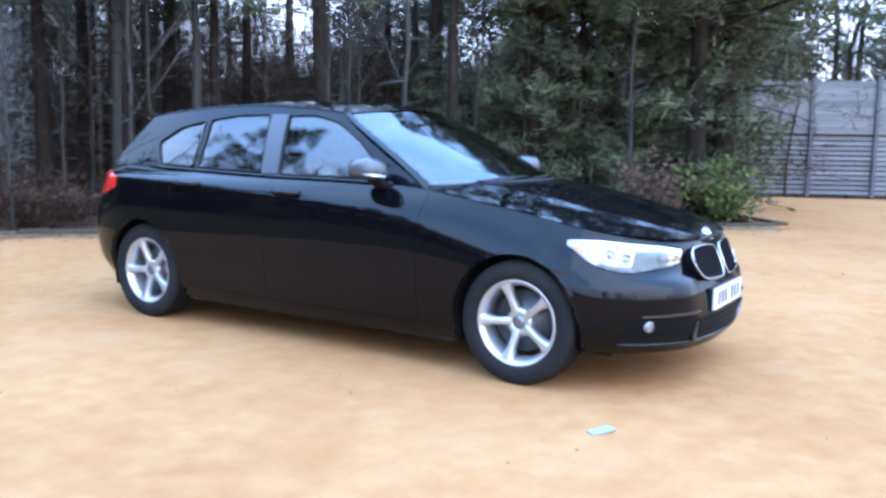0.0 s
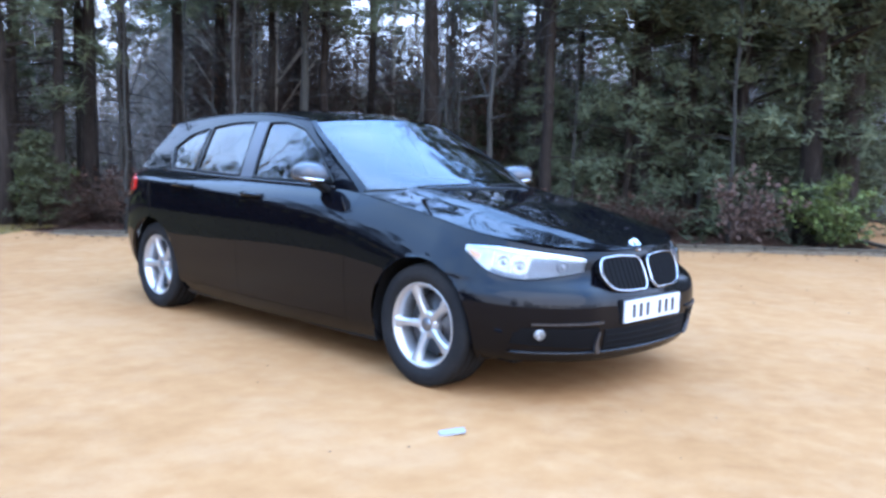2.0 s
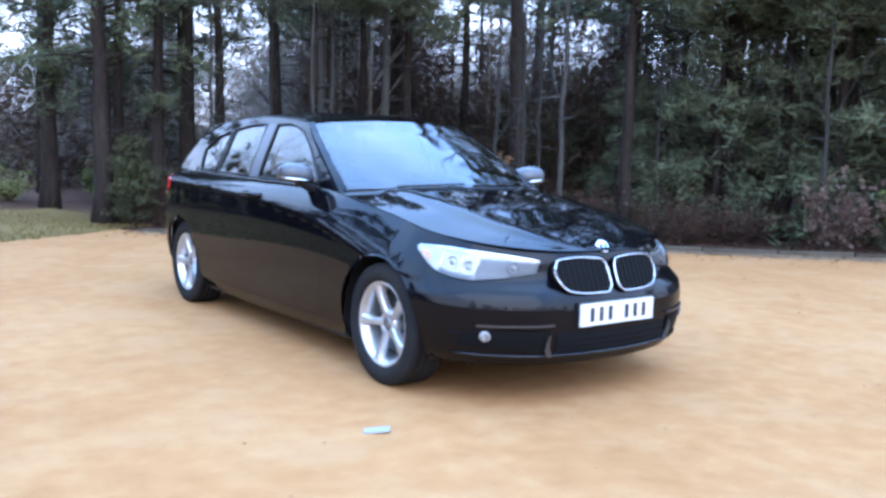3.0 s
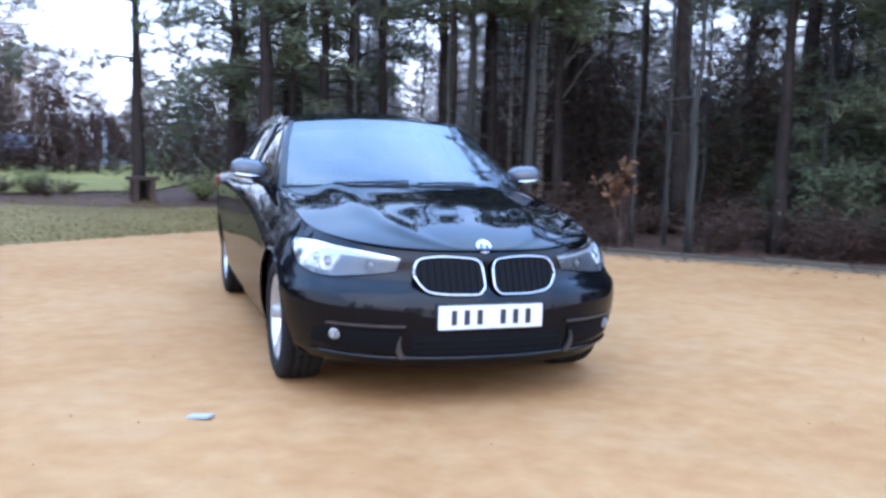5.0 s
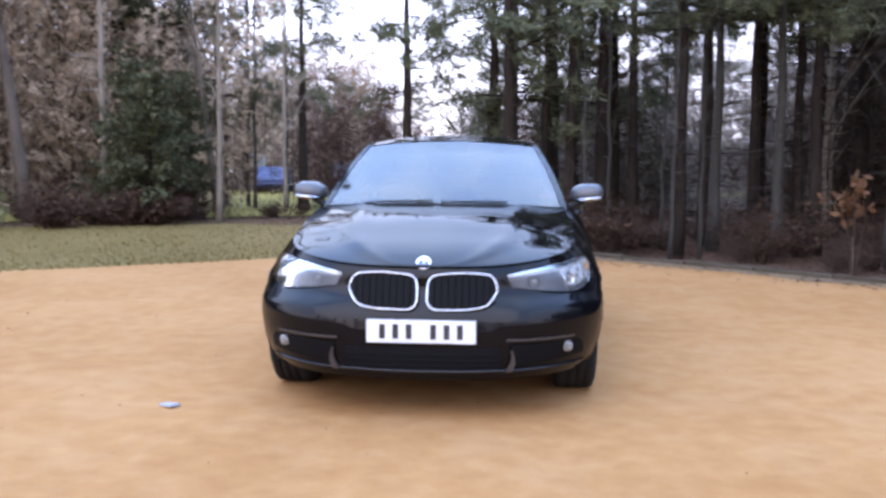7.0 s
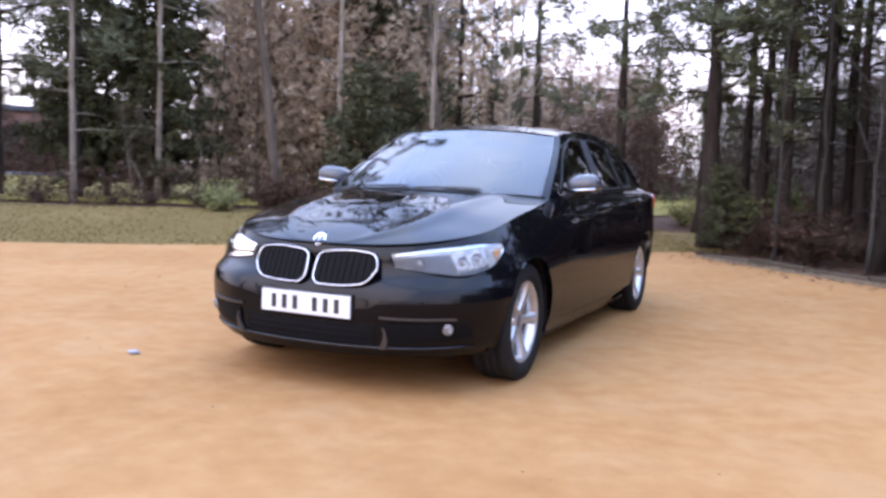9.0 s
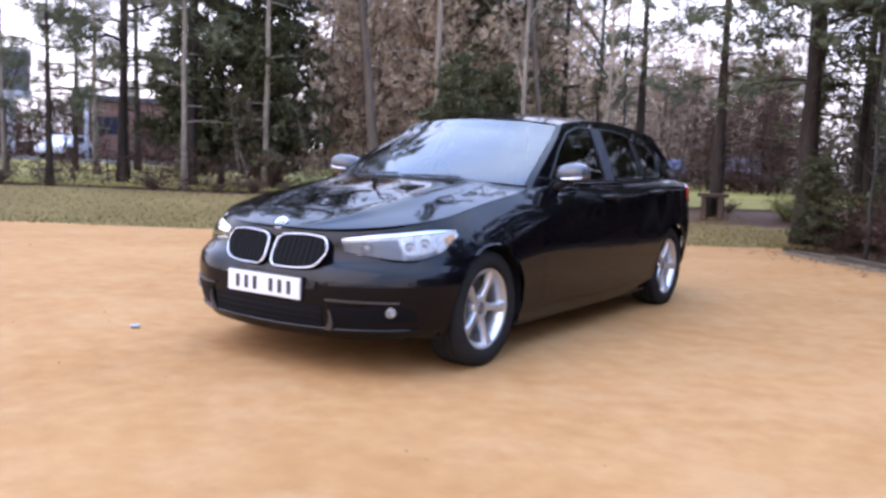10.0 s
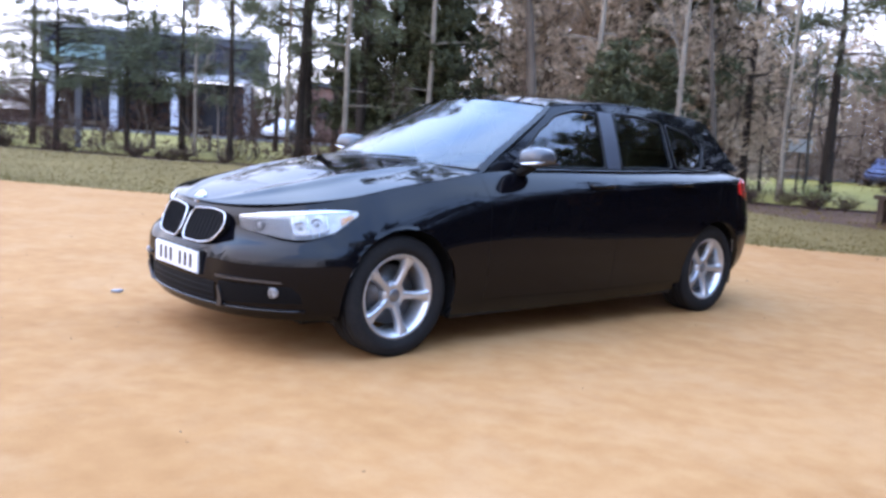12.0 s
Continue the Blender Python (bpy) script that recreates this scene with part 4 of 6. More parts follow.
def wheel(name, sign, y):
    flip = Matrix.Translation((sign * 0.732, y, WHEEL_Z)) @ Matrix.Diagonal((sign, 1, 1, 1))
    bm = bmesh.new()
    lathe(bm, [(0.196, -0.09), (0.203, -0.085), (0.192, -0.05), (0.180, 0.02), (0.190, 0.07), (0.204, 0.078), (0.214, 0.082), (0.214, 0.090), (0.206, 0.094), (0.198, 0.088), (0.184, 0.07), (0.174, 0.02), (0.186, -0.05)], 48)
    phase = radians(51)
    for k in range(5):
        ang = phase + k * math.tau / 5
        rot = Matrix.Rotation(ang, 4, "X")
        prof = []
        for j in range(9):
            q = j / 8
            r = 0.035 + 0.160 * q
            w = 0.027 - 0.008 * math.sin(math.pi * min(q * 1.1, 1)) + 0.010 * max(q - 0.75, 0) / 0.25
            o = 0.052 + 0.030 * q ** 0.8
            prof.append([Vector((o - 0.030, -w, r)), Vector((o - 0.004, -w * 0.94, r)), Vector((o + 0.010, -w * 0.50, r)), Vector((o + 0.004, 0, r)), Vector((o + 0.010, w * 0.50, r)), Vector((o - 0.004, w * 0.94, r)), Vector((o - 0.030, w, r))])
        rows = [[bm.verts.new(rot @ v) for v in row] for row in prof]
        for r, q in zip(rows, rows[1:]):
            for i in range(6):
                bm.faces.new((r[i], r[i + 1], q[i + 1], q[i]))
    lathe(bm, [(0.072, 0.02), (0.070, 0.050), (0.060, 0.060), (0.038, 0.062), (0.034, 0.056), (0.0005, 0.056)], 30)
    bm.transform(flip)
    hub = part(name, bm, M["alloy"], car, "silver five-spoke alloy wheel", smooth=True)
    bm = lathe(bmesh.new(), [(0.196, -0.098), (0.233, -0.108), (0.270, -0.106), (0.295, -0.094), (0.303, -0.075), (0.304, -0.04), (0.298, -0.038), (0.298, -0.032), (0.304, -0.03), (0.304, 0.0), (0.298, 0.002), (0.298, 0.008), (0.304, 0.01), (0.304, 0.04), (0.298, 0.042), (0.298, 0.048), (0.303, 0.05), (0.301, 0.078), (0.295, 0.094), (0.284, 0.099), (0.270, 0.106), (0.247, 0.109), (0.231, 0.106), (0.218, 0.099), (0.205, 0.086)], 64)
    bm.transform(flip)
    part("tyre", bm, M["rubber"], hub, "black road tyre with dusty sidewall", smooth=True)
    bm = lathe(bmesh.new(), [(0.150, -0.01), (0.150, 0.010), (0.060, 0.012), (0.055, 0.03), (0.0005, 0.03)], 36)
    bm.transform(flip)
    part("brake_disc", bm, M["dark_steel"], hub, "dull steel brake disc", smooth=True)
    bm = lathe(bmesh.new(), [(0.034, 0.05), (0.034, 0.060), (0.029, 0.064), (0.0005, 0.065)], 24)
    bm.transform(flip)
    part("centre_cap", bm, M["satin_trim"], hub, "round dark silver centre cap", smooth=True)
    for k in range(5):
        ang = phase + (k + 0.5) * math.tau / 5
        bm = lathe(bmesh.new(), [(0.011, 0.04), (0.011, 0.057), (0.007, 0.057), (0.007, 0.046), (0.0005, 0.046)], 8)
        bm.transform(flip @ Matrix.Translation((0, -0.054 * math.sin(ang), 0.054 * math.cos(ang))))
        part("wheel_bolt", bm, M["dark_steel"], hub)
    # dark liner inside the arch
    bm = bmesh.new()
    arcs = [[bm.verts.new((sign * min(x, skirt(y - 0.355 * math.cos(a)) - 0.02), y - 0.355 * math.cos(a), max(WHEEL_Z + 0.355 * math.sin(a), 0.20))) for a in [-0.35 + (math.pi + 0.7) * i / 28 for i in range(29)]] for x in (0.845, 0.52)]
    for i in range(28):
        bm.faces.new((arcs[0][i], arcs[0][i + 1], arcs[1][i + 1], arcs[1][i]))
    bm.faces.new(arcs[1])
    part("arch_liner", bm, M["black_plastic"], car, "black wheel arch liner")


for sign in (-1, 1):
    wheel("front_wheel", sign, -AXLE)
    wheel("rear_wheel", sign, AXLE)
bm = box(bmesh.new(), (0, 0, 0.205), (1.58, 1.96, 0.05), 0.01)
box(bm, (0, -1.80, 0.235), (0.96, 0.26, 0.04), 0.01)
box(bm, (0, -1.35, 0.205), (1.20, 0.80, 0.05), 0.01)
box(bm, (0, 1.40, 0.235), (1.20, 0.90, 0.05), 0.01)
box(bm, (0, 1.92, 0.30), (1.10, 0.26, 0.05), 0.01)
part("underbody", bm, M["black_plastic"], car, "black underbody tray")


# mirrors, handles, lamps at the tail
def mirror(sign):
    bm = bmesh.new()
    bmesh.ops.create_uvsphere(bm, u_segments=28, v_segments=18, radius=1.0)
    for v in bm.verts:
        x, y, z = v.co
        y = y if y < 0 else min(y * 1.6, 1.15)
        z = (abs(z) ** 0.75) * (1 if z > 0 else -1)
        x = (abs(x) ** 0.8) * (1 if x > 0 else -1)
        v.co = (0.868 + 0.105 * x, -0.50 + 0.085 * y - 0.012 * x, 1.025 + (0.070 if z > 0 else 0.045) * z + 0.008 * x)
    cap = part("door_mirror", mirrored(bm, sign), M["mirror_cap"], doors["front_door", sign], "glossy dark door mirror with bright lower edge", smooth=True)
    bm = bmesh.new()
    box(bm, (0.80, -0.50, 0.965), (0.12, 0.07, 0.04), 0.015, Matrix.Rotation(-0.5, 4, "Y"))
    part("mirror_arm", mirrored(bm, sign), M["black_plastic"], doors["front_door", sign], "black mirror arm", smooth=True)
    bm = bmesh.new()
    tube(bm, [(0.80, -0.578, 0.995), (0.87, -0.588, 1.000), (0.94, -0.575, 1.008), (0.968, -0.53, 1.016)], [0.006, 0.008, 0.008, 0.004], 6)
    part("mirror_strip", mirrored(bm, sign), M["chrome"], doors["front_door", sign], "bright indicator strip", smooth=True)


def handle(sign, y, z, door):
    x = side_x(y, (z - z_bottom(y)) / (z_top(y) - z_bottom(y)))
    bm = bmesh.new()
    tube(bm, [(sign * (x - 0.012), y - 0.105, z), (sign * (x + 0.022), y - 0.075, z + 0.001), (sign * (x + 0.030), y, z + 0.004), (sign * (x + 0.026), y + 0.07, z + 0.005), (sign * (x - 0.012), y + 0.10, z + 0.004)], [0.014, 0.014, 0.013, 0.014, 0.016], 8)
    part("door_handle", bm, M["paint"], door, "black pull handle", smooth=True)


for sign in (-1, 1):
    mirror(sign)
    handle(sign, 0.11, 0.885, doors["front_door", sign])
    handle(sign, 0.90, 0.905, doors["rear_door", sign])
    # waistline strip under the windows
    bm = bmesh.new()
    tube(bm, [(sign * (glass_x(y, z_top(y)) + 0.012), y, z_top(y) + 0.006) for y in np.linspace(-0.56, 1.36, 30)], 0.009, 6)
    part("waist_strip", bm, M["gloss_black"], car, "gloss black waistline strip", smooth=True)

    def tail_point(q, v, out):
        ang = (0.42 + 0.98 * q)
        z = (0.80 + 0.0 * q) * (1 - v) + (0.945 + 0.02 * q) * v
        if q > 0.75:
            z = z + (0.90 - z) * ((q - 0.75) / 0.25) * 0.55
        c, s = math.cos(ang) ** (2 / N_REAR), math.sin(ang) ** (2 / N_REAR)
        y = Y_REAR + (y_tail(z) - Y_REAR) * c
        t = min(max((z - z_bottom(y)) / (z_top(y) - z_bottom(y)), 0), 1)
        return Vector((side_x(Y_REAR, t) * s, y, z)) + Vector((s, c, 0.15)).normalized() * out
    bm = grid([[tail_point(i / 14, j / 8, 0.008) for i in range(15)] for j in range(9)])
    rim_in(bm, (0.4, 1.5, 0.85), 0.02)
    part("tail_lamp", mirrored(bm, sign), M["red_lens"], car, "red wraparound tail lamp", smooth=True)

# cabin inside
bm = box(bmesh.new(), (0, -0.55, 0.86), (1.36, 0.42, 0.16), 0.05)
box(bm, (-0.36, -0.36, 0.95), (0.42, 0.16, 0.08), 0.03)
dash = part("dashboard", bm, M["black_plastic"], car, "black dashboard", smooth=True)
bm = bmesh.new()
tube(bm, [(-0.37 + 0.185 * math.cos(a), -0.20 + 0.05 * math.sin(a), 0.92 + 0.175 * math.sin(a)) for a in [i * math.tau / 28 for i in range(28)]], 0.015, 8, closed=True)
tube(bm, [(-0.37, -0.20, 0.92), (-0.37, -0.36, 0.88)], 0.035, 8)
for a in (0.0, math.pi, 1.5 * math.pi):
    tube(bm, [(-0.37, -0.21, 0.92), (-0.37 + 0.18 * math.cos(a), -0.20, 0.92 + 0.17 * math.sin(a))], 0.014, 6)
part("steering_wheel", bm, M["black_plastic"], car, "black steering wheel", smooth=True)
for x in (-0.37, 0.37):
    bm = box(bmesh.new(), (x, 0.25, 0.55), (0.50, 0.52, 0.16), 0.05)
    box(bm, (x, 0.54, 0.86), (0.48, 0.13, 0.60), 0.05, Matrix.Rotation(-0.25, 4, "X"))
    seat = part("front_seat", bm, M["cloth"], car, "dark cloth front seat", smooth=True)
    bm = box(bmesh.new(), (x, 0.635, 1.20), (0.26, 0.09, 0.17), 0.035)
    tube(bm, [(x - 0.05, 0.625, 1.08), (x - 0.05, 0.63, 1.18)], 0.007, 6)
    tube(bm, [(x + 0.05, 0.625, 1.08), (x + 0.05, 0.63, 1.18)], 0.007, 6)
    part("headrest", bm, M["cloth"], seat, smooth=True)
bm = box(bmesh.new(), (0, 1.12, 0.55), (1.28, 0.5, 0.18), 0.05)
box(bm, (0, 1.42, 0.85), (1.26, 0.14, 0.52), 0.05, Matrix.Rotation(-0.3, 4, "X"))
for x in (-0.38, 0.38):
    box(bm, (x, 1.50, 1.14), (0.26, 0.08, 0.13), 0.03)
part("rear_seat", bm, M["cloth"], car, "dark cloth rear bench", smooth=True)
part("cabin_floor", box(bmesh.new(), (0, 0.4, 0.40), (1.45, 2.2, 0.06), 0.01), M["cloth"], car, "dark carpeted floor")
bm = box(bmesh.new(), (0, -0.06, 1.315), (0.22, 0.03, 0.07), 0.012)
tube(bm, [(0, -0.09, 1.365), (0, -0.06, 1.32)], 0.008, 6)
part("inner_mirror", bm, M["black_plastic"], car, "small rear-view mirror")


# ---- trees and shrubs ----
def raw_mesh(name, verts, faces, material):
    me = bpy.data.meshes.new(name)
    me.from_pydata([tuple(v) for v in verts], [], faces)
    me.materials.append(material)
    return me


def sprays(rng, centres, blades, length, width, up=0.25, flat=False):
    """Clumps of narrow leaves round each centre, as arrays of triangles."""
    c = np.repeat(np.asarray(centres, float), blades, axis=0)
    n = len(c)
    d = rng.normal(size=(n, 3))
    d[:, 2] = d[:, 2] * 0.75 + up
    d /= np.linalg.norm(d, axis=1)[:, None]
    s = np.cross(d, rng.normal(size=(n, 3)))
    s /= np.linalg.norm(s, axis=1)[:, None] + 1e-9
    ln = length * rng.uniform(0.55, 1.3, (n, 1))
    wd = width * rng.uniform(0.6, 1.3, (n, 1))
    base = c + rng.normal(size=(n, 3)) * length * 0.28
    if flat:
        v = np.stack([base, base + d * ln * 0.5 + s * wd, base + d * ln, base + d * ln * 0.5 - s * wd], axis=1).reshape(-1, 3)
        f = np.arange(n * 4).reshape(-1, 4)
    else:
        v = np.stack([base - s * wd * 0.5, base + s * wd * 0.5, base + d * ln], axis=1).reshape(-1, 3)
        f = np.arange(n * 3).reshape(-1, 3)
    return v, [tuple(q) for q in f.tolist()]


def limb_path(rng, start, azimuth, length, rise, droop, steps=5, wander=0.08):
    pts = [Vector(start)]
    a = azimuth
    for k in range(1, steps + 1):
        q = k / steps
        a += rng.normal() * wander
        step = length / steps
        pts.append(pts[-1] + Vector((math.cos(a) * step, math.sin(a) * step, (rise - droop * q) * step)))
    return pts


def make_tree(name, seed, height, radius, crown_from, reach, label, category, leaf="needles", bark="bark_pine", whorl=0.42, per=4, blades=12, clump=0.13,
              blade=(0.22, 0.030), dead=8, lean=0.0, rise=0.35, droop=0.7, twigs=0, shape=0.75, flat=False, start=0.28):
    rng = np.random.default_rng(seed)
    top = thing(name, label, category, "" if name in ("leaning_tree",) else name.replace("_", " ") + "s")
    bm = bmesh.new()
    steps = 12
    bend = rng.normal(size=2) * 0.014 * height
    spine = [Vector((bend[0] * math.sin(2.2 * k / steps) * 0.5 + lean * height * k / steps + rng.normal() * 0.01, bend[1] * math.sin(1.7 * k / steps) * 0.5 + rng.normal() * 0.01, height * k / steps - 0.08 * (k == 0))) for k in range(steps + 1)]
    tube(bm, spine, [radius * (1.25 if k == 0 else 1) * (1 - 0.86 * k / steps) for k in range(steps + 1)], 9)

    def on_spine(z):
        k = min(max(z / height * steps, 0), steps - 0.001)
        i = int(k)
        return spine[i].lerp(spine[i + 1], k - i)
    for k in range(dead):
        z = rng.uniform(0.5, max(crown_from, 0.8) + 0.5)
        ln = reach * rng.uniform(0.15, 0.5)
        tube(bm, limb_path(rng, on_spine(z), rng.uniform(0, math.tau), ln, rng.uniform(-0.1, 0.4), 0.3, 4, 0.2), [0.018, 0.014, 0.010, 0.007, 0.003], 4, caps=False)
    centres = []
    z = crown_from
    while z < height * 0.985:
        q = (z - crown_from) / max(height - crown_from, 0.1)
        ln0 = reach * max((1 - q), 0.0) ** shape * (0.75 + 0.25 * min(q * 6, 1)) + 0.15
        for k in range(per):
            if rng.uniform() < 0.12:
                continue
            ln = ln0 * rng.uniform(0.55, 1.25)
            az = rng.uniform(0, math.tau)
            path = limb_path(rng, on_spine(z + rng.uniform(-0.15, 0.15)), az, ln, rise + rng.uniform(-0.2, 0.2), droop, 5, 0.12)
            r0 = max(0.022 * ln / max(reach, 0.3) * (reach / 1.6), 0.007)
            tube(bm, path, [r0 * (1 - 0.16 * i) for i in range(6)], 4, caps=False)
            count = max(int(ln / clump), 2)
            for i in range(count):
                s = start + (1 - start) * (i + rng.uniform(0, 1)) / count
                j = min(int(s * 5), 4)
                p = path[j].lerp(path[j + 1], s * 5 - j)
                spread = 0.16 * ln + 0.05
                centres.append((p.x + rng.normal() * spread * 0.5, p.y + rng.normal() * spread * 0.5, p.z + rng.normal() * spread * 0.3))
            for i in range(twigs):
                s = rng.uniform(0.25, 1.0)
                j = min(int(s * 5), 4)
                p = path[j].lerp(path[j + 1], s * 5 - j)
                tube(bm, limb_path(rng, p, az + rng.normal() * 0.9, ln * rng.uniform(0.2, 0.45), rng.uniform(0.2, 1.0), 0.0, 3, 0.3), [0.006, 0.005, 0.004, 0.002], 3, caps=False)
        z += whorl * rng.uniform(0.7, 1.3)
    part("trunk", bm, M[bark], top, smooth=True)
    if blades and centres:
        v, f = sprays(rng, centres, blades, blade[0], blade[1], flat=flat)
        ob = new("crown", raw_mesh("crown", v, f, M[leaf]))
        ob.parent = top
    return top


def make_shrub(name, seed, height, spread, label, leaf, stems=14, leaves=900, blade=(0.09, 0.028), flat=True, low=0.1, bark="twig", bare=0.0):
    """A many-stemmed bush: stems that fork, with leaves towards their ends."""
    rng = np.random.default_rng(seed)
    top = thing(name, label, "shrub", "" if name in ("dry_shrub", "orange_shrub") else name.replace("_", " ") + "s")
    bm = bmesh.new()
    centres = []
    for k in range(stems):
        az = rng.uniform(0, math.tau)
        out = spread * math.sqrt(rng.uniform(0.02, 1.0))
        h = height * rng.uniform(0.55, 1.05) * (1 - 0.35 * (out / spread) ** 2)
        n = 6
        path = [Vector((math.cos(az) * out * (0.12 + 0.88 * (i / n) ** 1.3) + rng.normal() * 0.02, math.sin(az) * out * (0.12 + 0.88 * (i / n) ** 1.3) + rng.normal() * 0.02, h * i / n - 0.05 * (i == 0))) for i in range(n + 1)]
        tube(bm, path, [0.016 * (1 - 0.13 * i) for i in range(n + 1)], 4, caps=False)
        for i in range(8):
            s = rng.uniform(max(low, 0.15), 1.0)
            j = min(int(s * n), n - 1)
            p = path[j].lerp(path[j + 1], s * n - j)
            tw = limb_path(rng, p, rng.uniform(0, math.tau), spread * rng.uniform(0.2, 0.55), rng.uniform(0.1, 0.9), 0.3, 3, 0.3)
            tube(bm, tw, [0.006, 0.005, 0.004, 0.002], 3, caps=False)
            centres += [tuple(q) for q in tw[1:]]
        centres += [tuple(q) for q in path[3:]]
    part("stem_tangle", bm, M[bark], top)
    if leaves:
        pick = [centres[i] for i in rng.integers(0, len(centres), leaves // 5)]
        v, f = sprays(rng, np.array(pick) + rng.normal(size=(len(pick), 3)) * 0.06, 5, blade[0], blade[1], 0.1, flat)
        v[:, 2] = np.maximum(v[:, 2], 0.02)
        ob = new("foliage", raw_mesh("foliage", v, f, M[leaf]))
        ob.parent = top
    return top


def plant(kind, place, turn=0.0, size=1.0, tall=0.0, label="", used=set()):
    """Sets a made plant at a place: the first time the plant itself, then copies of it."""
    m = pose(place[0], place[1], rise(place) - 0.03, 0, 0, turn)
    if kind.name not in used:
        used.add(kind.name)
        kind.matrix_world = m
        ob = kind
    else:
        ob = copy_thing(kind, m)
    tall = tall or (0.92 if kind.name.startswith(("pine", "grey")) else 1.0)
    ob.scale = (size, size, size * tall)
    if label:
        tagged(ob, label)
    return ob


PINES = [make_tree("pine_tree", 11 + k, h, r, c, reach, "dark green pine with bare lower trunk", "tree", dead=d, per=4, blades=17, whorl=0.46, clump=0.15, start=0.4)
         for k, (h, r, c, reach, d) in enumerate(((8.8, 0.15, 5.0, 2.2, 26), (8.4, 0.12, 4.5, 2.0, 28), (9.4, 0.17, 5.4, 2.5, 26), (8.0, 0.10, 4.2, 1.9, 28)))]
GREY_PINE = make_tree("grey_pine", 17, 8.4, 0.11, 4.5, 1.9, "pine with a pale grey-green mossy trunk", "tree", bark="bark_grey", dead=26, per=4, blades=20, whorl=0.42, clump=0.15, start=0.4)
BIG_PINE = make_tree("big_pine", 19, 8.6, 0.17, 2.9, 3.3, "large dark pine with limbs hanging over the yard", "tree", dead=6, whorl=0.30, per=5, blades=14, droop=0.55, rise=0.4)
BUSHY = [make_tree("young_pine", 31 + k, h, 0.09, 0.35, 1.8, "bushy dark green young pine with foliage to the ground", "tree", dead=0, whorl=0.30, per=5, blades=13) for k, h in enumerate((5.8, 6.8))]
SCOTS = [make_tree("open_pine", 37 + k, h, 0.13, c, 2.3, "tall open pine with gaps between its boughs", "tree", dead=9, whorl=0.58, per=4, blades=20, clump=0.17, rise=0.3, droop=0.5, start=0.55, blade=(0.26, 0.03)) for k, (h, c) in enumerate(((8.2, 2.2), (9.0, 2.8)))]
BARE = [make_tree("bare_tree", 51 + k, h, r, c, reach, "slender leafless tree with pale bark", "tree", bark="bark_light", blades=0, whorl=0.5, per=2, dead=3, rise=1.4, droop=0.2, twigs=6, shape=0.5)
        for k, (h, r, c, reach) in enumerate(((7.8, 0.07, 2.2, 1.4), (8.8, 0.095, 2.4, 1.7), (6.8, 0.05, 1.6, 1.1)))]
STEM = make_tree("bare_sapling", 61, 6.0, 0.03, 1.6, 0.7, "thin leafless sapling with grey stem", "tree", bark="bark_grey", blades=0, whorl=0.6, per=2, dead=3, rise=1.3, droop=0.1, twigs=3, shape=0.5)
CORNER_PINE = make_tree("corner_pine", 21, 5.7, 0.16, 2.45, 1.9, "dark pine with low heavy boughs behind the lawn", "tree", dead=10, per=4, blades=18, whorl=0.40, clump=0.16, start=0.4, shape=0.55)
TALL_PINE = make_tree("tall_pine", 65, 9.2, 0.062, 4.7, 1.9, "slim pale-barked pine with a high dark crown", "tree", bark="bark_light", dead=12, whorl=0.34, per=5, blades=16)
LEANING = make_tree("leaning_tree", 63, 8.5, 0.12, 3.2, 1.4, "leaning brown-barked leafless tree", "tree", bark="bark_brown", blades=0, whorl=0.6, per=2, dead=3, rise=1.1, droop=0.2, twigs=5, shape=0.5, lean=-0.13)
HOLLY = [make_tree("evergreen_tree", 71 + k, h, 0.08, 0.3, reach, "dense dark broadleaf evergreen", "tree", leaf="leaf_dark", whorl=0.20, per=5, blades=15, blade=(0.14, 0.038), flat=True, dead=0, rise=0.6, droop=0.6, shape=0.45, clump=0.12) for k, (h, reach) in enumerate(((4.2, 1.5), (5.5, 1.7)))]
BEECH = [make_tree("beech_tree", 81 + k, h, 0.06, 0.3, reach, "small beech holding dry tan leaves", "tree", leaf="leaf_tan", bark="bark_brown", whorl=0.26, per=4, blades=11, blade=(0.12, 0.026), flat=True, dead=0, rise=1.0, droop=0.4, shape=0.4, twigs=2, clump=0.15) for k, (h, reach) in enumerate(((6.6, 1.7), (6.0, 1.9)))]
LAUREL = make_shrub("evergreen_shrub", 91, 1.3, 0.9, "leafy yellow-green shrub at the wood's edge", "leaf_green", 22, 3200, (0.10, 0.03))
PINKY = make_shrub("dry_shrub", 92, 1.75, 0.8, "twiggy shrub with dry pinkish leaves", "leaf_pink", 18, 800, (0.11, 0.036))
AMBER = make_shrub("orange_shrub", 93, 1.72, 0.16, "small shrub with dull orange dead leaves", "leaf_orange", 4, 100, (0.12, 0.04), low=0.66)
BRAMBLE = make_shrub("bramble", 94, 1.0, 0.9, "tangled brown bramble and dead bracken", "leaf_brown", 26, 500, (0.10, 0.022))
HEDGE = make_shrub("low_hedge", 95, 0.85, 0.95, "low clipped brown-green hedge plant", "leaf_brown", 30, 2600, (0.08, 0.03))
TUSSOCK = make_shrub("yellow_shrub", 96, 0.9, 0.7, "rounded yellow-green garden shrub", "leaf_yellow", 26, 1600, (0.09, 0.02))

rng = random.Random(21)


def beyond(x, y):
    """A place past the lawn, drawn in towards the yard."""
    return 1.5 + 0.78 * (x - 1.5), -5.3 + 0.78 * (y + 5.3)


def free(place, taken, gap):
    ok = all((place[0] - q[0]) ** 2 + (place[1] - q[1]) ** 2 > gap * gap for q in taken)
    if ok:
        taken.append(place)
    return ok


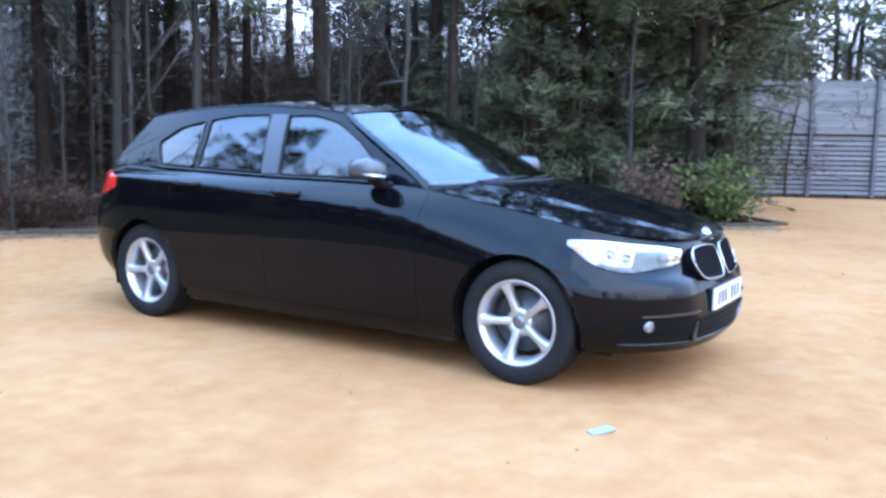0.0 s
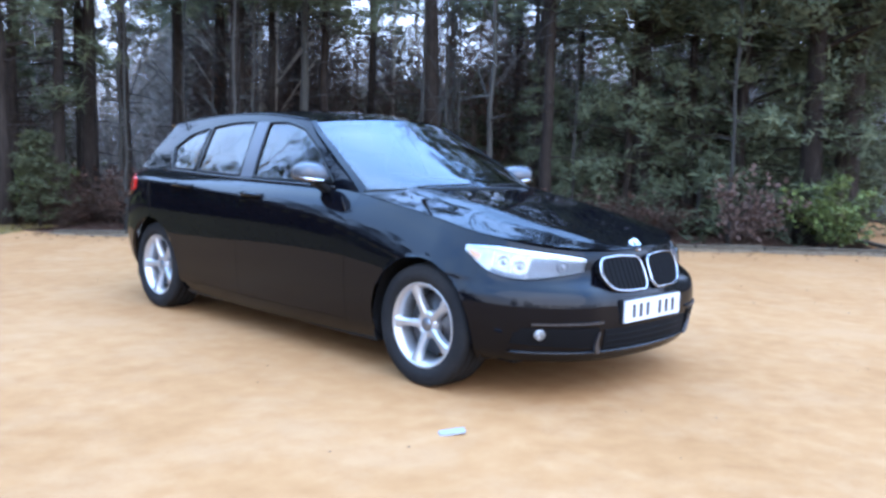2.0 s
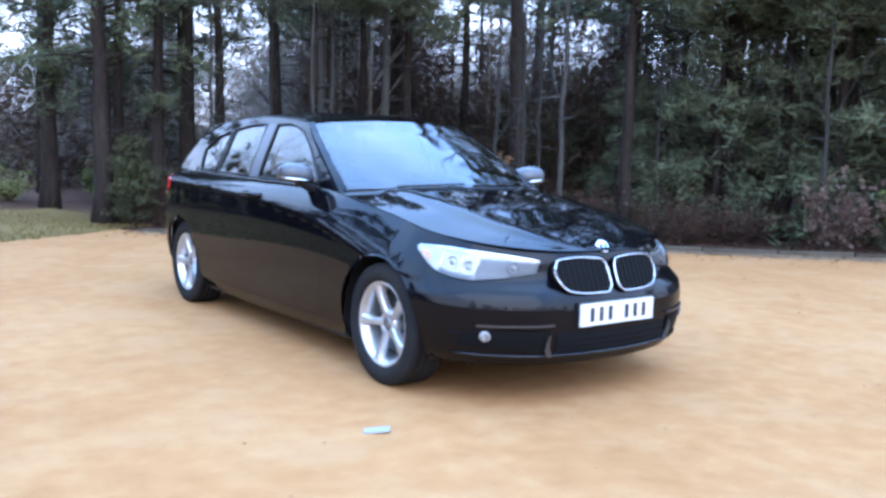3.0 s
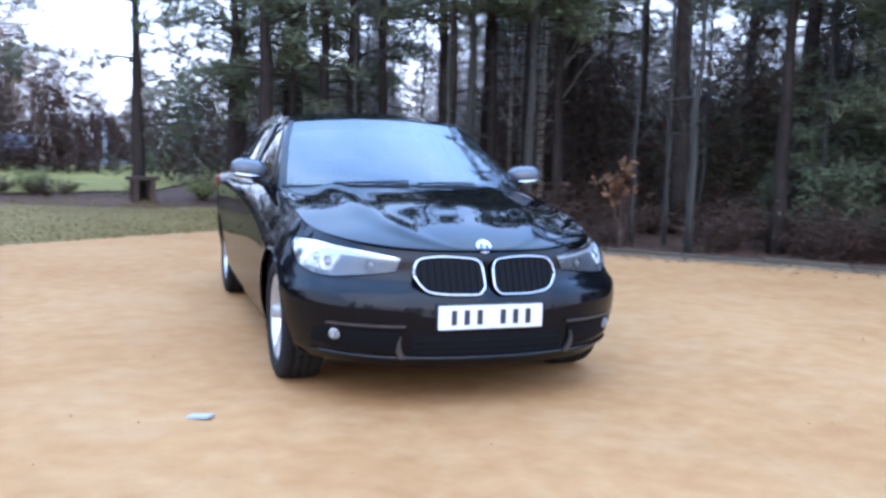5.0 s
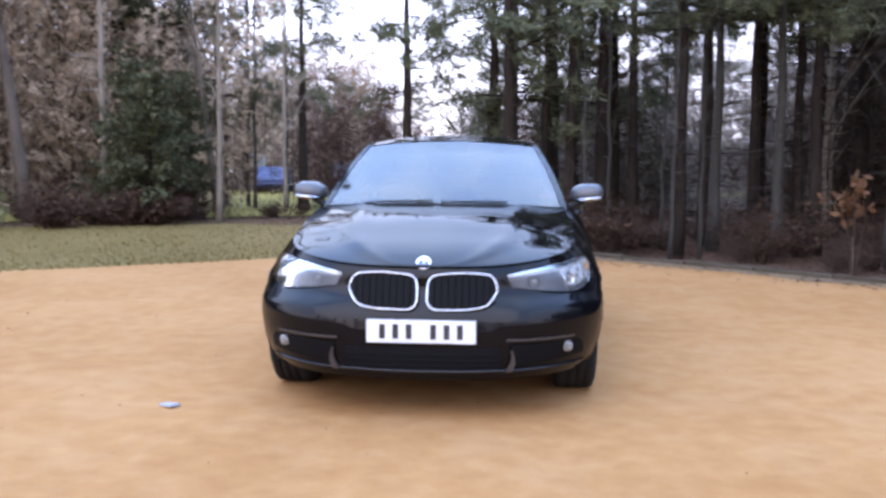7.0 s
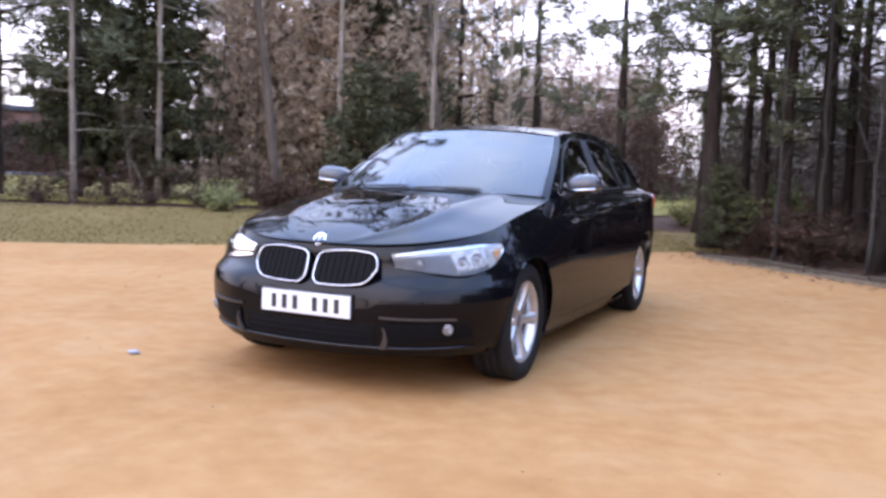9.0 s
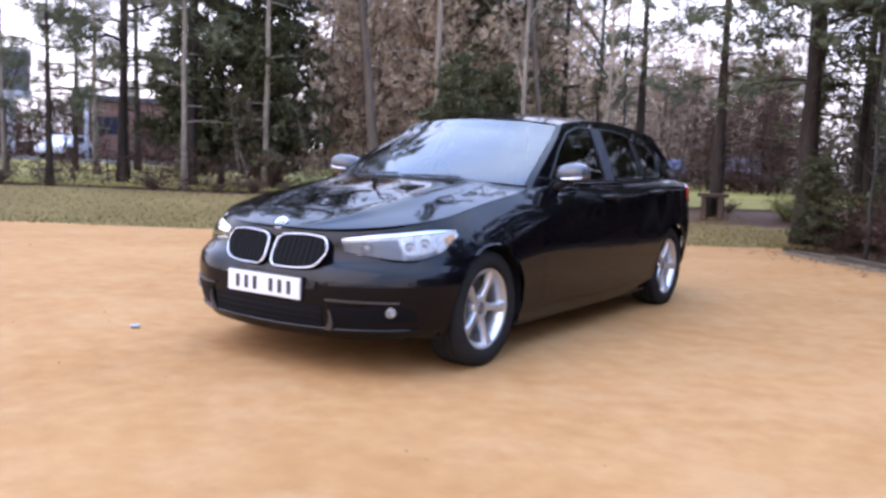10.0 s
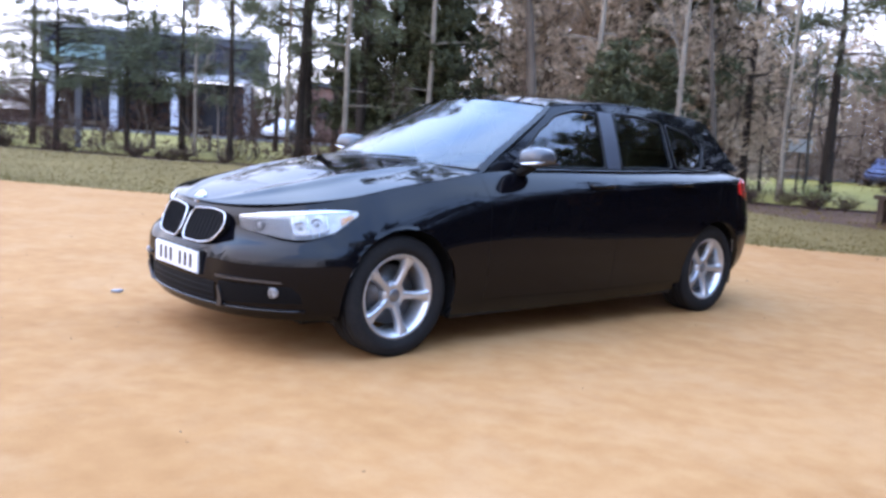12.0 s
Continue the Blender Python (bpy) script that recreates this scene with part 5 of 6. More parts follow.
def glade(p):
    """A thinner lane through the wood, where the sky shows between the trunks."""
    a = math.degrees(math.atan2(p[1] + 4.9, p[0] + 3.1))
    b = math.degrees(math.atan2(p[1] + 5.6, p[0] + 1.5))
    off = abs((p[0] + 3.3) * math.sin(radians(66.2)) - (p[1] + 4.7) * math.cos(radians(66.2)))
    return off < 1.7 or abs(a - 66.5) < 2.8 or abs(b - 72.5) < 1.5


def gap(p):
    """The open ground behind the pines at the wood's corner."""
    a = math.degrees(math.atan2(p[1] + 6.0, p[0] - 0.7))
    return 80 < a < 99 and p[1] > 11.8


def thin(p):
    """The part of the deep wood that lets some sky through."""
    a = math.degrees(math.atan2(p[1] + 4.9, p[0] + 3.1))
    return 36 < a < 58 and (p[0] * 7.3 + p[1] * 3.1) % 1 < 0.82


taken = []
# marked trunks of the dark wood beyond the edging
for x, y, kind, z in ((2.5, 8.9, PINES[1], 0.9), (3.5, 7.4, GREY_PINE, 0.9), (4.15, 6.5, GREY_PINE, 0.8), (4.75, 6.7, PINES[3], 1.0), (4.9, 3.4, STEM, 1.4), (2.0, 8.0, STEM, 1.2), (2.75, 6.2, PINES[3], 0.95), (1.43, 8.88, PINES[1], 0.95), (1.99, 9.09, PINES[0], 1.0), (0.43, 8.2, CORNER_PINE, 1.0), (0.08, 10.0, CORNER_PINE, 0.95), (2.59, 5.95, STEM, 1.0), (1.48, 6.75, STEM, 0.8),
                      (3.9, 9.8, PINES[0], 1.0), (6.4, 3.6, PINES[1], 0.9), (8.8, 2.6, PINES[3], 1.0), (2.75, 7.6, STEM, 0.9), (4.9, 4.7, STEM, 1.0), (4.4, 8.6, PINES[1], 0.95), (5.2, 8.9, PINES[3], 1.05), (4.9, 10.2, PINES[0], 1.0)):
    taken.append((x, y))
    plant(kind, (x, y), rng.uniform(0, 360), z, 1.0 if kind is CORNER_PINE else 0.86)
for x, y, z in ((6.9, 6.4, 1.1), (7.8, 5.0, 1.0)):
    taken.append((x, y))
    plant(PINES[2], (x, y), rng.uniform(0, 360), z, 0.82)
for k in range(620):
    p = wood(rng.uniform(-7, 15), rng.uniform(3.2, 24))
    if p.x < 14 and not (p.x > 9 and p.y < 5.5) and not glade(p) and not thin(p) and not gap(p) and free((p.x, p.y), taken, 1.35) and len(taken) < 83:
        plant(rng.choice(PINES + [GREY_PINE]), p, rng.uniform(0, 360), rng.uniform(0.8, 1.15))
plant(BIG_PINE, (8.95, 0.75), 40, 1.0)
plant(BIG_PINE, wood(12.4, 3.6), 200, 0.9)
plant(BIG_PINE, (9.95, 0.6), 110, 1.2)
plant(BIG_PINE, (8.3, 3.2), 75, 1.1)
plant(BIG_PINE, (12.0, 3.4), 300, 1.1)
for s, d, z in ((9.7, 2.0, 1.0), (10.9, 1.9, 0.9), (8.1, 2.4, 0.8), (11.6, 3.2, 1.0), (6.9, 3.4, 0.5), (9.9, 3.0, 1.0)):
    plant(rng.choice(BUSHY), wood(s, d), rng.uniform(0, 360), z)
plant(LAUREL, (8.65, 0.2), 20, 0.8)
plant(LAUREL, wood(-0.8, 2.4), 80, 0.7, label="low green shrub at the wood's corner")
plant(LAUREL, wood(-1.9, 3.4), 140, 0.75, label="low green shrub at the wood's corner")
plant(PINKY, (7.4, 0.95), 0, 0.75)
plant(AMBER, (4.15, 3.72), 0, 0.95)
for k in range(9):
    plant(STEM, wood(rng.uniform(0.5, 9.5), rng.uniform(0.8, 4)), rng.uniform(0, 360), rng.uniform(0.7, 1.2))
for k in range(5):
    plant(BARE[2], wood(rng.uniform(-1, 8), rng.uniform(3, 8)), rng.uniform(0, 360), rng.uniform(0.7, 1.1))
for k in range(66):
    plant(BRAMBLE, wood(rng.uniform(-1, 11), rng.uniform(0.75, 4.2)), rng.uniform(0, 360), rng.uniform(0.35, 0.8))

# the planted strip behind the lawn
for x, y, kind, z, turn in ((-1.49, 10.33, CORNER_PINE, 0.78, 70), (-4.3, 13.7, CORNER_PINE, 0.82, 60), (-10.4, 5.9, TALL_PINE, 0.95, 10), (-10.3, 7.9, TALL_PINE, 1.05, 200), (-6.94, 9.4, TALL_PINE, 1.1, 0), (-8.4, 9.3, LEANING, 1.05, 20),
                            (-6.6, 15.2, STEM, 1.3, 20), (-5.6, 14.2, STEM, 1.4, 140), (-4.6, 13.4, STEM, 1.2, 250)):
    plant(kind, (x, y), turn, z, 1.3 if kind is CORNER_PINE else 1.05)
for x, y, kind, z in ((2.6, 14.6, SCOTS[1], 1.0), (0.9, 13.8, SCOTS[0], 0.95), (0.2, 17.5, SCOTS[1], 1.0), (2.0, 19.5, SCOTS[1], 1.1), (-8.6, 19.5, SCOTS[1], 0.9),
                      (-17.2, 7.6, SCOTS[0], 0.7), (-21.6, 6.4, BIG_PINE, 0.5), (-20.4, 4.0, BIG_PINE, 0.52), (-24.0, 8.2, BIG_PINE, 0.5), (-23.5, 9.0, SCOTS[0], 0.85), (-19.0, 7.4, BARE[2], 1.1), (-23.0, 2.2, SCOTS[0], 0.65), (-26.0, 14.0, SCOTS[1], 0.8), (-22.5, 12.5, BARE[1], 1.0), (-24.5, 4.5, SCOTS[1], 0.7), (-16.0, 14.0, BARE[0], 1.0),
                      (-5.8, 16.4, BARE[2], 1.1), (-7.7, 16.6, LEANING, 0.8), (-6.3, 12.6, BARE[0], 1.0), (-15.6, 10.8, SCOTS[1], 1.15), (-17.6, 10.0, SCOTS[1], 1.05), (-19.4, 11.4, SCOTS[0], 1.1), (-17.0, 15.5, SCOTS[1], 1.1), (-20.0, 17.5, SCOTS[1], 1.15), (-24.0, 19.0, SCOTS[0], 1.2), (-27.0, 17.5, SCOTS[1], 1.1)):
    plant(kind, beyond(x, y), rng.uniform(0, 360) if kind is not LEANING else 20, z * 0.84, 1.05)
for x, y, kind, z in ((-16.5, 11.4, HOLLY[1], 0.68), (-16.0, 12.2, HOLLY[1], 1.0), (-14.9, 13.0, HOLLY[1], 0.93), (-13.9, 12.2, HOLLY[0], 0.8), (-8.6, 13.6, HOLLY[1], 0.58), (-7.8, 14.0, HOLLY[1], 0.55), (-11.2, 18.4, HOLLY[1], 1.35), (-7.6, 12.0, HOLLY[0], 0.65), (0.5, 11.4, HOLLY[0], 0.34),
                      (-13.0, 15.0, BEECH[0], 1.0), (-11.8, 16.4, BEECH[1], 1.05), (-10.9, 17.0, BEECH[1], 1.0), (-14.0, 15.4, BEECH[1], 0.9), (-9.6, 19.0, BEECH[1], 1.1), (-8.2, 21.0, BEECH[0], 1.1), (-11.0, 20.4, BEECH[1], 1.2), (-13.0, 19.6, BEECH[1], 1.2), (-15.4, 19.0, BEECH[0], 1.1)):
    plant(kind, beyond(x, y), rng.uniform(0, 360), z * 0.82, 1.25 if kind in HOLLY and x < -11 else 1.1)
for x, y in ((-8.2, 11.0), (-7.4, 11.7), (-9.0, 10.4)):
    plant(HEDGE, beyond(x, y), rng.uniform(0, 360), rng.uniform(0.6, 0.8))
for x, y in ((-10.2, 9.9), (-4.6, 15.8), (-9.8, 9.4), (-0.9, 15.4)):
    plant(TUSSOCK, beyond(x, y), rng.uniform(0, 360), rng.uniform(0.5, 0.75))
for k in range(36):
    plant(BRAMBLE, lawn(rng.uniform(-1, 24), rng.uniform(4.3, 5.6)), rng.uniform(0, 360), rng.uniform(0.2, 0.42))


# ---- woods further off, past counting ----
def far_wood(name, seed, places, label, leaf, bark, height, reach, low, leaves, blade, thick=0.14):
    r = np.random.default_rng(seed)
    bm = bmesh.new()
    cs = []
    for x, y in places:
        h = height * r.uniform(0.7, 1.2)
        z = rise((x, y))
        tube(bm, [(x + r.normal() * 0.1, y + r.normal() * 0.1, z + h * k / 5 - 0.1 * (k == 0)) for k in range(6)], [thick * (1 - 0.17 * k) for k in range(6)], 5, caps=False)
        for k in range(leaves):
            q = r.uniform(0, 1)
            rad = reach * (1 - 0.7 * q) * math.sqrt(r.uniform(0.02, 1))
            a = r.uniform(0, math.tau)
            cs.append((x + math.cos(a) * rad, y + math.sin(a) * rad, z + h * (low + (1 - low) * q)))
    top = thing(name, label, "woods", kind="stuff")
    part("trunks", bm, M[bark], top)
    v, f = sprays(r, cs, 6, blade[0], blade[1], 0.2)
    v[:, 2] = np.maximum(v[:, 2], 0.02)
    ob = new("foliage", raw_mesh("foliage", v, f, M[leaf]))
    ob.parent = top
    return top


r = np.random.default_rng(3)
deep = [tuple(wood(r.uniform(-9, 20), r.uniform(20, 46)))[:2] for k in range(84)]
far_wood("far_wood", 1, [p for p in deep if p[0] < 40 and not glade(p) and not thin(p) and not gap(p)], "dense dark pine wood in the distance", "needles", "bark_pine", 7.0, 1.9, 0.14, 80, (0.5, 0.08))
brush = [tuple(wood(r.uniform(-6, 14), r.uniform(4.5, 22)))[:2] for k in range(170)]
far_wood("undergrowth", 6, [p for p in brush if not glade(p)], "grey-brown leafless undergrowth inside the wood", "leaf_brown", "twig", 3.3, 1.1, 0.0, 70, (0.45, 0.022), 0.022)
behind_fence = [(20.5 + r.uniform(0, 9), -11 + r.uniform(0, 18)) for k in range(44)]
far_wood("wood_behind_fence", 7, behind_fence, "dark trees rising behind the fence", "needles", "bark_pine", 8.4, 2.2, 0.12, 120, (0.5, 0.09))
brown = [beyond(-14.5 + 6.4 * a - 3.2 * b, 13.6 + 4.6 * a + 5.2 * b) for a, b in r.uniform(0, 1, (70, 2))]
far_wood("brown_thicket", 8, brown, "tan-brown leafless thicket beyond the lawn", "leaf_tan", "bark_brown", 5.0, 1.2, 0.03, 80, (0.28, 0.04), 0.04)
brake = [tuple(wood(r.uniform(-9, 15), r.uniform(6, 24)))[:2] for k in range(210)]
far_wood("dark_brake", 14, [p for p in brake if p[0] < 20 and not glade(p)], "dark low evergreen brake deep in the wood", "leaf_dark", "twig", 2.7, 1.4, 0.0, 80, (0.32, 0.04), 0.03)
low_mass = [beyond(-9.0 + 17 * a, 29.0 + 9 * b) for a, b in r.uniform(0, 1, (70, 2))]
far_wood("mid_thicket", 10, low_mass, "brown low thicket behind the wood's corner", "leaf_brown", "twig", 3.4, 1.3, 0.0, 90, (0.30, 0.035), 0.04)
low_line = [tuple(lawn(r.uniform(-70, 55), r.uniform(35, 46)))[:2] for k in range(210)]
far_wood("far_thicket", 9, low_line, "low brown thicket beyond the car park", "leaf_brown", "twig", 3.2, 1.8, 0.0, 70, (0.5, 0.065), 0.05)
west = [tuple(lawn(r.uniform(-80, 90), r.uniform(40, 62)))[:2] for k in range(110)]
far_wood("far_tree_line", 2, west, "hazy distant tree line beyond the car park", "needles", "bark_pine", 3.6, 1.6, 0.1, 45, (0.45, 0.08))
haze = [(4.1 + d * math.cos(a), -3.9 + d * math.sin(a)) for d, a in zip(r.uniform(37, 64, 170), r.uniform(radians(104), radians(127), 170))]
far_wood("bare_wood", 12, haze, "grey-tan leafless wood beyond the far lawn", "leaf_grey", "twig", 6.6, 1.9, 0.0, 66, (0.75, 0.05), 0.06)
# twigs and dead stalks on the soil between the lawn and the trees
stalks = [tuple(lawn(r.uniform(2, 26), 4.6 + 6.5 * r.uniform() ** 1.4))[:2] for k in range(260)]
far_wood("dead_stalks", 17, stalks, "brown dead stalks and twigs behind the lawn", "leaf_brown", "twig", 0.75, 0.5, 0.0, 9, (0.26, 0.016), 0.008)
saplings = [tuple(lawn(r.uniform(4, 28), r.uniform(5.0, 13.0)))[:2] for k in range(60)]
far_wood("thin_saplings", 18, saplings, "thin leafless saplings behind the lawn", "twig", "bark_brown", 2.4, 0.6, 0.35, 16, (0.35, 0.012), 0.022)
# a screen of leafless stems deep in the wood, coloured pale to imitate haze
M["hazed_stem"] = varied("haze_paled_stem", ((0.1136, 0.0935, 0.077), (0.1895, 0.1592, 0.1352), (0.2779, 0.24, 0.206)), (0.5, 12.0), (0.85, 1.0), 0.0, 0.01, per_island=0.35)
screen = [tuple(wood(r.uniform(-6, 24), 6 + 28 * r.uniform() ** 1.3))[:2] for k in range(330)]
# nearer stems keep the dark twig colour, without the painted haze
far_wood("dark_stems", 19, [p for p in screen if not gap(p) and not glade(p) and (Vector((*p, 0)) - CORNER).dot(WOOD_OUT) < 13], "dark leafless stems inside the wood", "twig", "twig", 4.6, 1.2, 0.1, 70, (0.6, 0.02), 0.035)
far_wood("leafless_wood", 15, [p for p in screen if not gap(p) and not glade(p) and (Vector((*p, 0)) - CORNER).dot(WOOD_OUT) >= 13], "grey-brown leafless stems deep in the wood", "hazed_stem", "hazed_stem", 5.2, 1.3, 0.05, 75, (0.75, 0.03), 0.05)
far_wood("leafless_thicket", 16, [p for p in screen if glade(p)], "leafless thicket in a lane through the wood", "hazed_stem", "hazed_stem", 4.3, 1.2, 0.0, 110, (0.5, 0.03), 0.04)
far_wood("low_leafless_thicket", 20, [p for p in screen if gap(p)], "low leafless thicket behind the wood's corner", "hazed_stem", "hazed_stem", 3.3, 1.1, 0.0, 60, (0.5, 0.03), 0.04)
# tall trees added out of view round the yard, behind the camera
round_about = [(-24 + r.normal() * 3, -20 - 1.6 * k + r.normal()) for k in range(18)] + [(34 + r.normal() * 3, -22 + 1.8 * k + r.normal()) for k in range(14)] + [(-20 + 1.9 * k + r.normal(), -44 + r.normal() * 3) for k in range(30)]
far_wood("yard_side_trees", 4, round_about, "tall pines round the far sides of the yard", "needles", "bark_pine", 9, 2.4, 0.02, 100, (0.5, 0.1))


# ---- small things ----
bm = bmesh.new()
box(bm, (0, 0, 0.008), (0.105, 0.05, 0.012), 0.004)
for v in bm.verts:
    v.co.z += 0.006 * math.sin(v.co.x * 30)
solid("scrap", bm, M["stone_litter"], "crumpled pale scrap lying on the gravel", "litter", at=pose(-1.229, -1.961, 0.0, 0, 0, -35))


# ---- far building with a colonnade ----
M["cladding"] = varied("dark_blue_cladding", ((0.02, 0.024, 0.034), (0.03, 0.035, 0.048), (0.042, 0.048, 0.062)), (0.6, 8.0), (0.55, 0.75), 0.05, 0.004)
M["plaster"] = varied("pale_plaster", ((0.30, 0.33, 0.38), (0.36, 0.39, 0.44), (0.42, 0.45, 0.50)), (0.8, 12.0), (0.6, 0.8), 0.05, 0.004)
M["dark_glass"] = principled("dark_window", (0.014, 0.018, 0.028), 0.25, Specular_IOR_Level=0.2)
M["brick"] = varied("red_brown_brick", ((0.10, 0.05, 0.038), (0.15, 0.075, 0.055), (0.2, 0.105, 0.078)), (0.8, 14.0), (0.8, 0.95), 0.2, 0.01)


def building():
    a, b = Vector((-53.4, 12.8, 0.2)), Vector((-46.7, 24.1, 0.2))
    run = b - a
    n = run.length
    top = thing("office_building", "dark two-storey office block on pale columns", "building", at=pose(*a, 0, 0, math.degrees(math.atan2(run.y, run.x))))
    part("ground_storey", box(bmesh.new(), (n / 2, 5.0, 1.65), (n - 1.6, 9, 3.3)), M["dark_glass"], top, "dark glazed ground floor")
    upper = part("upper_storey", box(bmesh.new(), (n / 2, 3.5, 4.85), (n, 11, 2.2), 0.04), M["cladding"], top, "dark blue clad upper floor")
    part("canopy", box(bmesh.new(), (n / 2, -2.1, 3.5), (n + 0.3, 0.9, 0.42), 0.03), M["plaster"], top, "pale fascia beam")
    part("roof_edge", box(bmesh.new(), (n / 2, 3.5, 6.05), (n + 0.25, 11.3, 0.2), 0.03), M["plaster"], top, "pale roof edge")
    for q in (0.046, 0.32, 0.593, 0.924):
        part("column", box(bmesh.new(), (q * n, -1.9, 1.65), (0.42, 0.42, 3.3), 0.03), M["plaster"], top, "pale square column")
    for k in range(7):
        win = part("window", box(bmesh.new(), (1.2 + k * (n - 2.4) / 6, -2.03, 4.9), (1.5, 0.10, 1.15), 0.02), M["dark_glass"], upper)
        part("sill", box(bmesh.new(), (1.2 + k * (n - 2.4) / 6, -2.07, 4.28), (1.58, 0.14, 0.07), 0.01), M["cladding"], top)
        win["label"] = "dark office window"
    for k in range(8):
        part("mullion", box(bmesh.new(), (1.0 + k * (n - 2.0) / 7, 0.47, 1.65), (0.09, 0.08, 3.3), 0.01), M["cladding"], top)
    return top


building()
shed = thing("brick_building", "low dark red-brown brick building", "building", at=pose(-40.2, 30.8, 0.24, 0, 0, 62))
wall = part("wall", box(bmesh.new(), (0, 0, 1.65), (13.4, 4.8, 3.3), 0.03), M["brick"], shed)
part("roof", box(bmesh.new(), (0, 0, 3.42), (13.9, 5.3, 0.28), 0.04), M["cladding"], shed, "flat dark roof")
for k in range(5):
    part("window", box(bmesh.new(), (-5.2 + 2.6 * k, -2.41, 1.9), (1.3, 0.06, 1.0), 0.01), M["dark_glass"], shed)
post = thing("flag_pole", "pale slim pole beside the car park", "pole", at=pose(-36.8, 21.3, 0.27))
part("pole", tube(bmesh.new(), [(0, 0, -0.05), (0, 0, 2.2), (0, 0, 3.8)], [0.11, 0.10, 0.07], 10), M["plaster"], post, smooth=True)
part("finial", lathe(bmesh.new(), [(0.0005, 3.78), (0.09, 3.8), (0.1, 3.88), (0.0005, 3.95)], 12, "z"), M["plaster"], post, smooth=True)


# ---- parked vehicles far off ----
def far_car(name, paint, label, place, turn, size=1.0, van=False):
    top = thing(name, label, "car", at=pose(*place, 0, 0, turn))
    hull = [(-2.1, 0.3), (-2.15, 0.62), (-1.95, 0.82), (-1.05, 0.93), (-0.45, 1.38), (1.15, 1.42), (1.85, 1.0), (2.1, 0.9), (2.12, 0.35)] if not van else [(-2.3, 0.35), (-2.35, 0.9), (-1.6, 1.15), (-1.0, 1.85), (2.3, 1.95), (2.35, 0.4)]
    bm = bmesh.new()
    face = bm.faces.new([bm.verts.new((x * size, -0.85 * size, z * size)) for x, z in hull])
    made = bmesh.ops.extrude_face_region(bm, geom=[face])
    for v in made["geom"]:
        if isinstance(v, bmesh.types.BMVert):
            v.co.y += 1.7 * size
    bmesh.ops.bevel(bm, geom=bm.edges[:], offset=0.08, segments=2, affect="EDGES")
    body = part("body", bm, paint, top, smooth=False)
    for y in (-0.855, 0.855):
        bm = bmesh.new()
        pts = [(-0.95, 0.95), (-0.40, 1.30), (1.05, 1.33), (1.5, 0.98)] if not van else [(-1.4, 1.2), (-0.95, 1.7), (0.1, 1.75), (0.1, 1.2)]
        face = bm.faces.new([bm.verts.new((x * size, y * size, z * size)) for x, z in pts])
        made = bmesh.ops.extrude_face_region(bm, geom=[face])
        for v in made["geom"]:
            if isinstance(v, bmesh.types.BMVert):
                v.co.y += 0.012 if y > 0 else -0.012
        part("side_window", bm, M["dark_glass"], body)
        for x in (-1.3, 1.3):
            wh = lathe(bmesh.new(), [(0.0005, -0.1), (0.31, -0.1), (0.33, -0.06), (0.33, 0.06), (0.31, 0.1), (0.2, 0.09), (0.0005, 0.08)], 20)
            wh.transform(Matrix.Translation((x * size, y * 0.93 * size, 0.33)) @ Matrix.Rotation(math.pi / 2 if y > 0 else -math.pi / 2, 4, "Z"))
            part("wheel", wh, M["rubber"], top, "dark wheel", smooth=True)
    return top


WHITE = principled("white_car_paint", (0.42, 0.43, 0.46), 0.3, Coat_Weight=1.0)
BLUE = principled("blue_car_paint", (0.012, 0.025, 0.08), 0.5, Coat_Weight=0.2)
RED = principled("dark_red_car_paint", (0.035, 0.010, 0.013), 0.5, Coat_Weight=0.2)
far_car("parked_car", WHITE, "white hatchback parked beyond the lawn", (-38.2, 21.0, 0.265), 122, 0.85)
far_car("parked_car", BLUE, "blue hatchback parked beyond the trees", (-9.3, 29.5, 0.265), 100, 0.76)
far_car("parked_car", RED, "dark red hatchback parked beyond the trees", (-5.8, 28.6, 0.265), 96, 0.88)


# ---- small garden furniture behind the lawn ----
def sign_board():
    top = thing("sign_post", "black post with a pale teal board", "sign", at=pose(-17.25, 2.94, 0.25, 0, 0, 60) @ Matrix.Scale(0.8, 4))
    part("post", box(bmesh.new(), (0, 0, 1.35), (0.16, 0.16, 2.8), 0.01), M["fence_post"], top)
    part("board", box(bmesh.new(), (0, -0.11, 2.85), (1.5, 0.05, 0.4), 0.01), principled("teal_board", (0.22, 0.36, 0.36), 0.5), top, "pale teal board")


def timber_table():
    top = thing("timber_table", "small weathered timber table beside a pine", "table", at=pose(-1.43, 9.95, rise((-1.43, 9.95)) - 0.01, 0, 0, 12))
    part("tabletop", box(bmesh.new(), (0, 0, 0.39), (0.50, 0.34, 0.06), 0.008), M["twig"], top)
    for x in (-0.14, 0.14):
        for y in (-0.11, 0.11):
            part("leg", box(bmesh.new(), (x, y, 0.18), (0.09, 0.09, 0.40), 0.008), M["twig"], top)


def rail_fence(name, start, end, bays):
    a, b = Vector(start), Vector(end)
    run = b - a
    top = thing(name, "low weathered post and rail fence", "fence", at=pose(*a, 0, 0, math.degrees(math.atan2(run.y, run.x))))
    for k in range(bays + 1):
        part("post", box(bmesh.new(), (k * run.length / bays, 0, 0.34), (0.10, 0.10, 0.72), 0.01), M["bark_brown"], top)
    for k in range(bays):
        part("rail", box(bmesh.new(), ((k + 0.5) * run.length / bays, 0, 0.58), (run.length / bays, 0.05, 0.10), 0.008), M["bark_brown"], top)


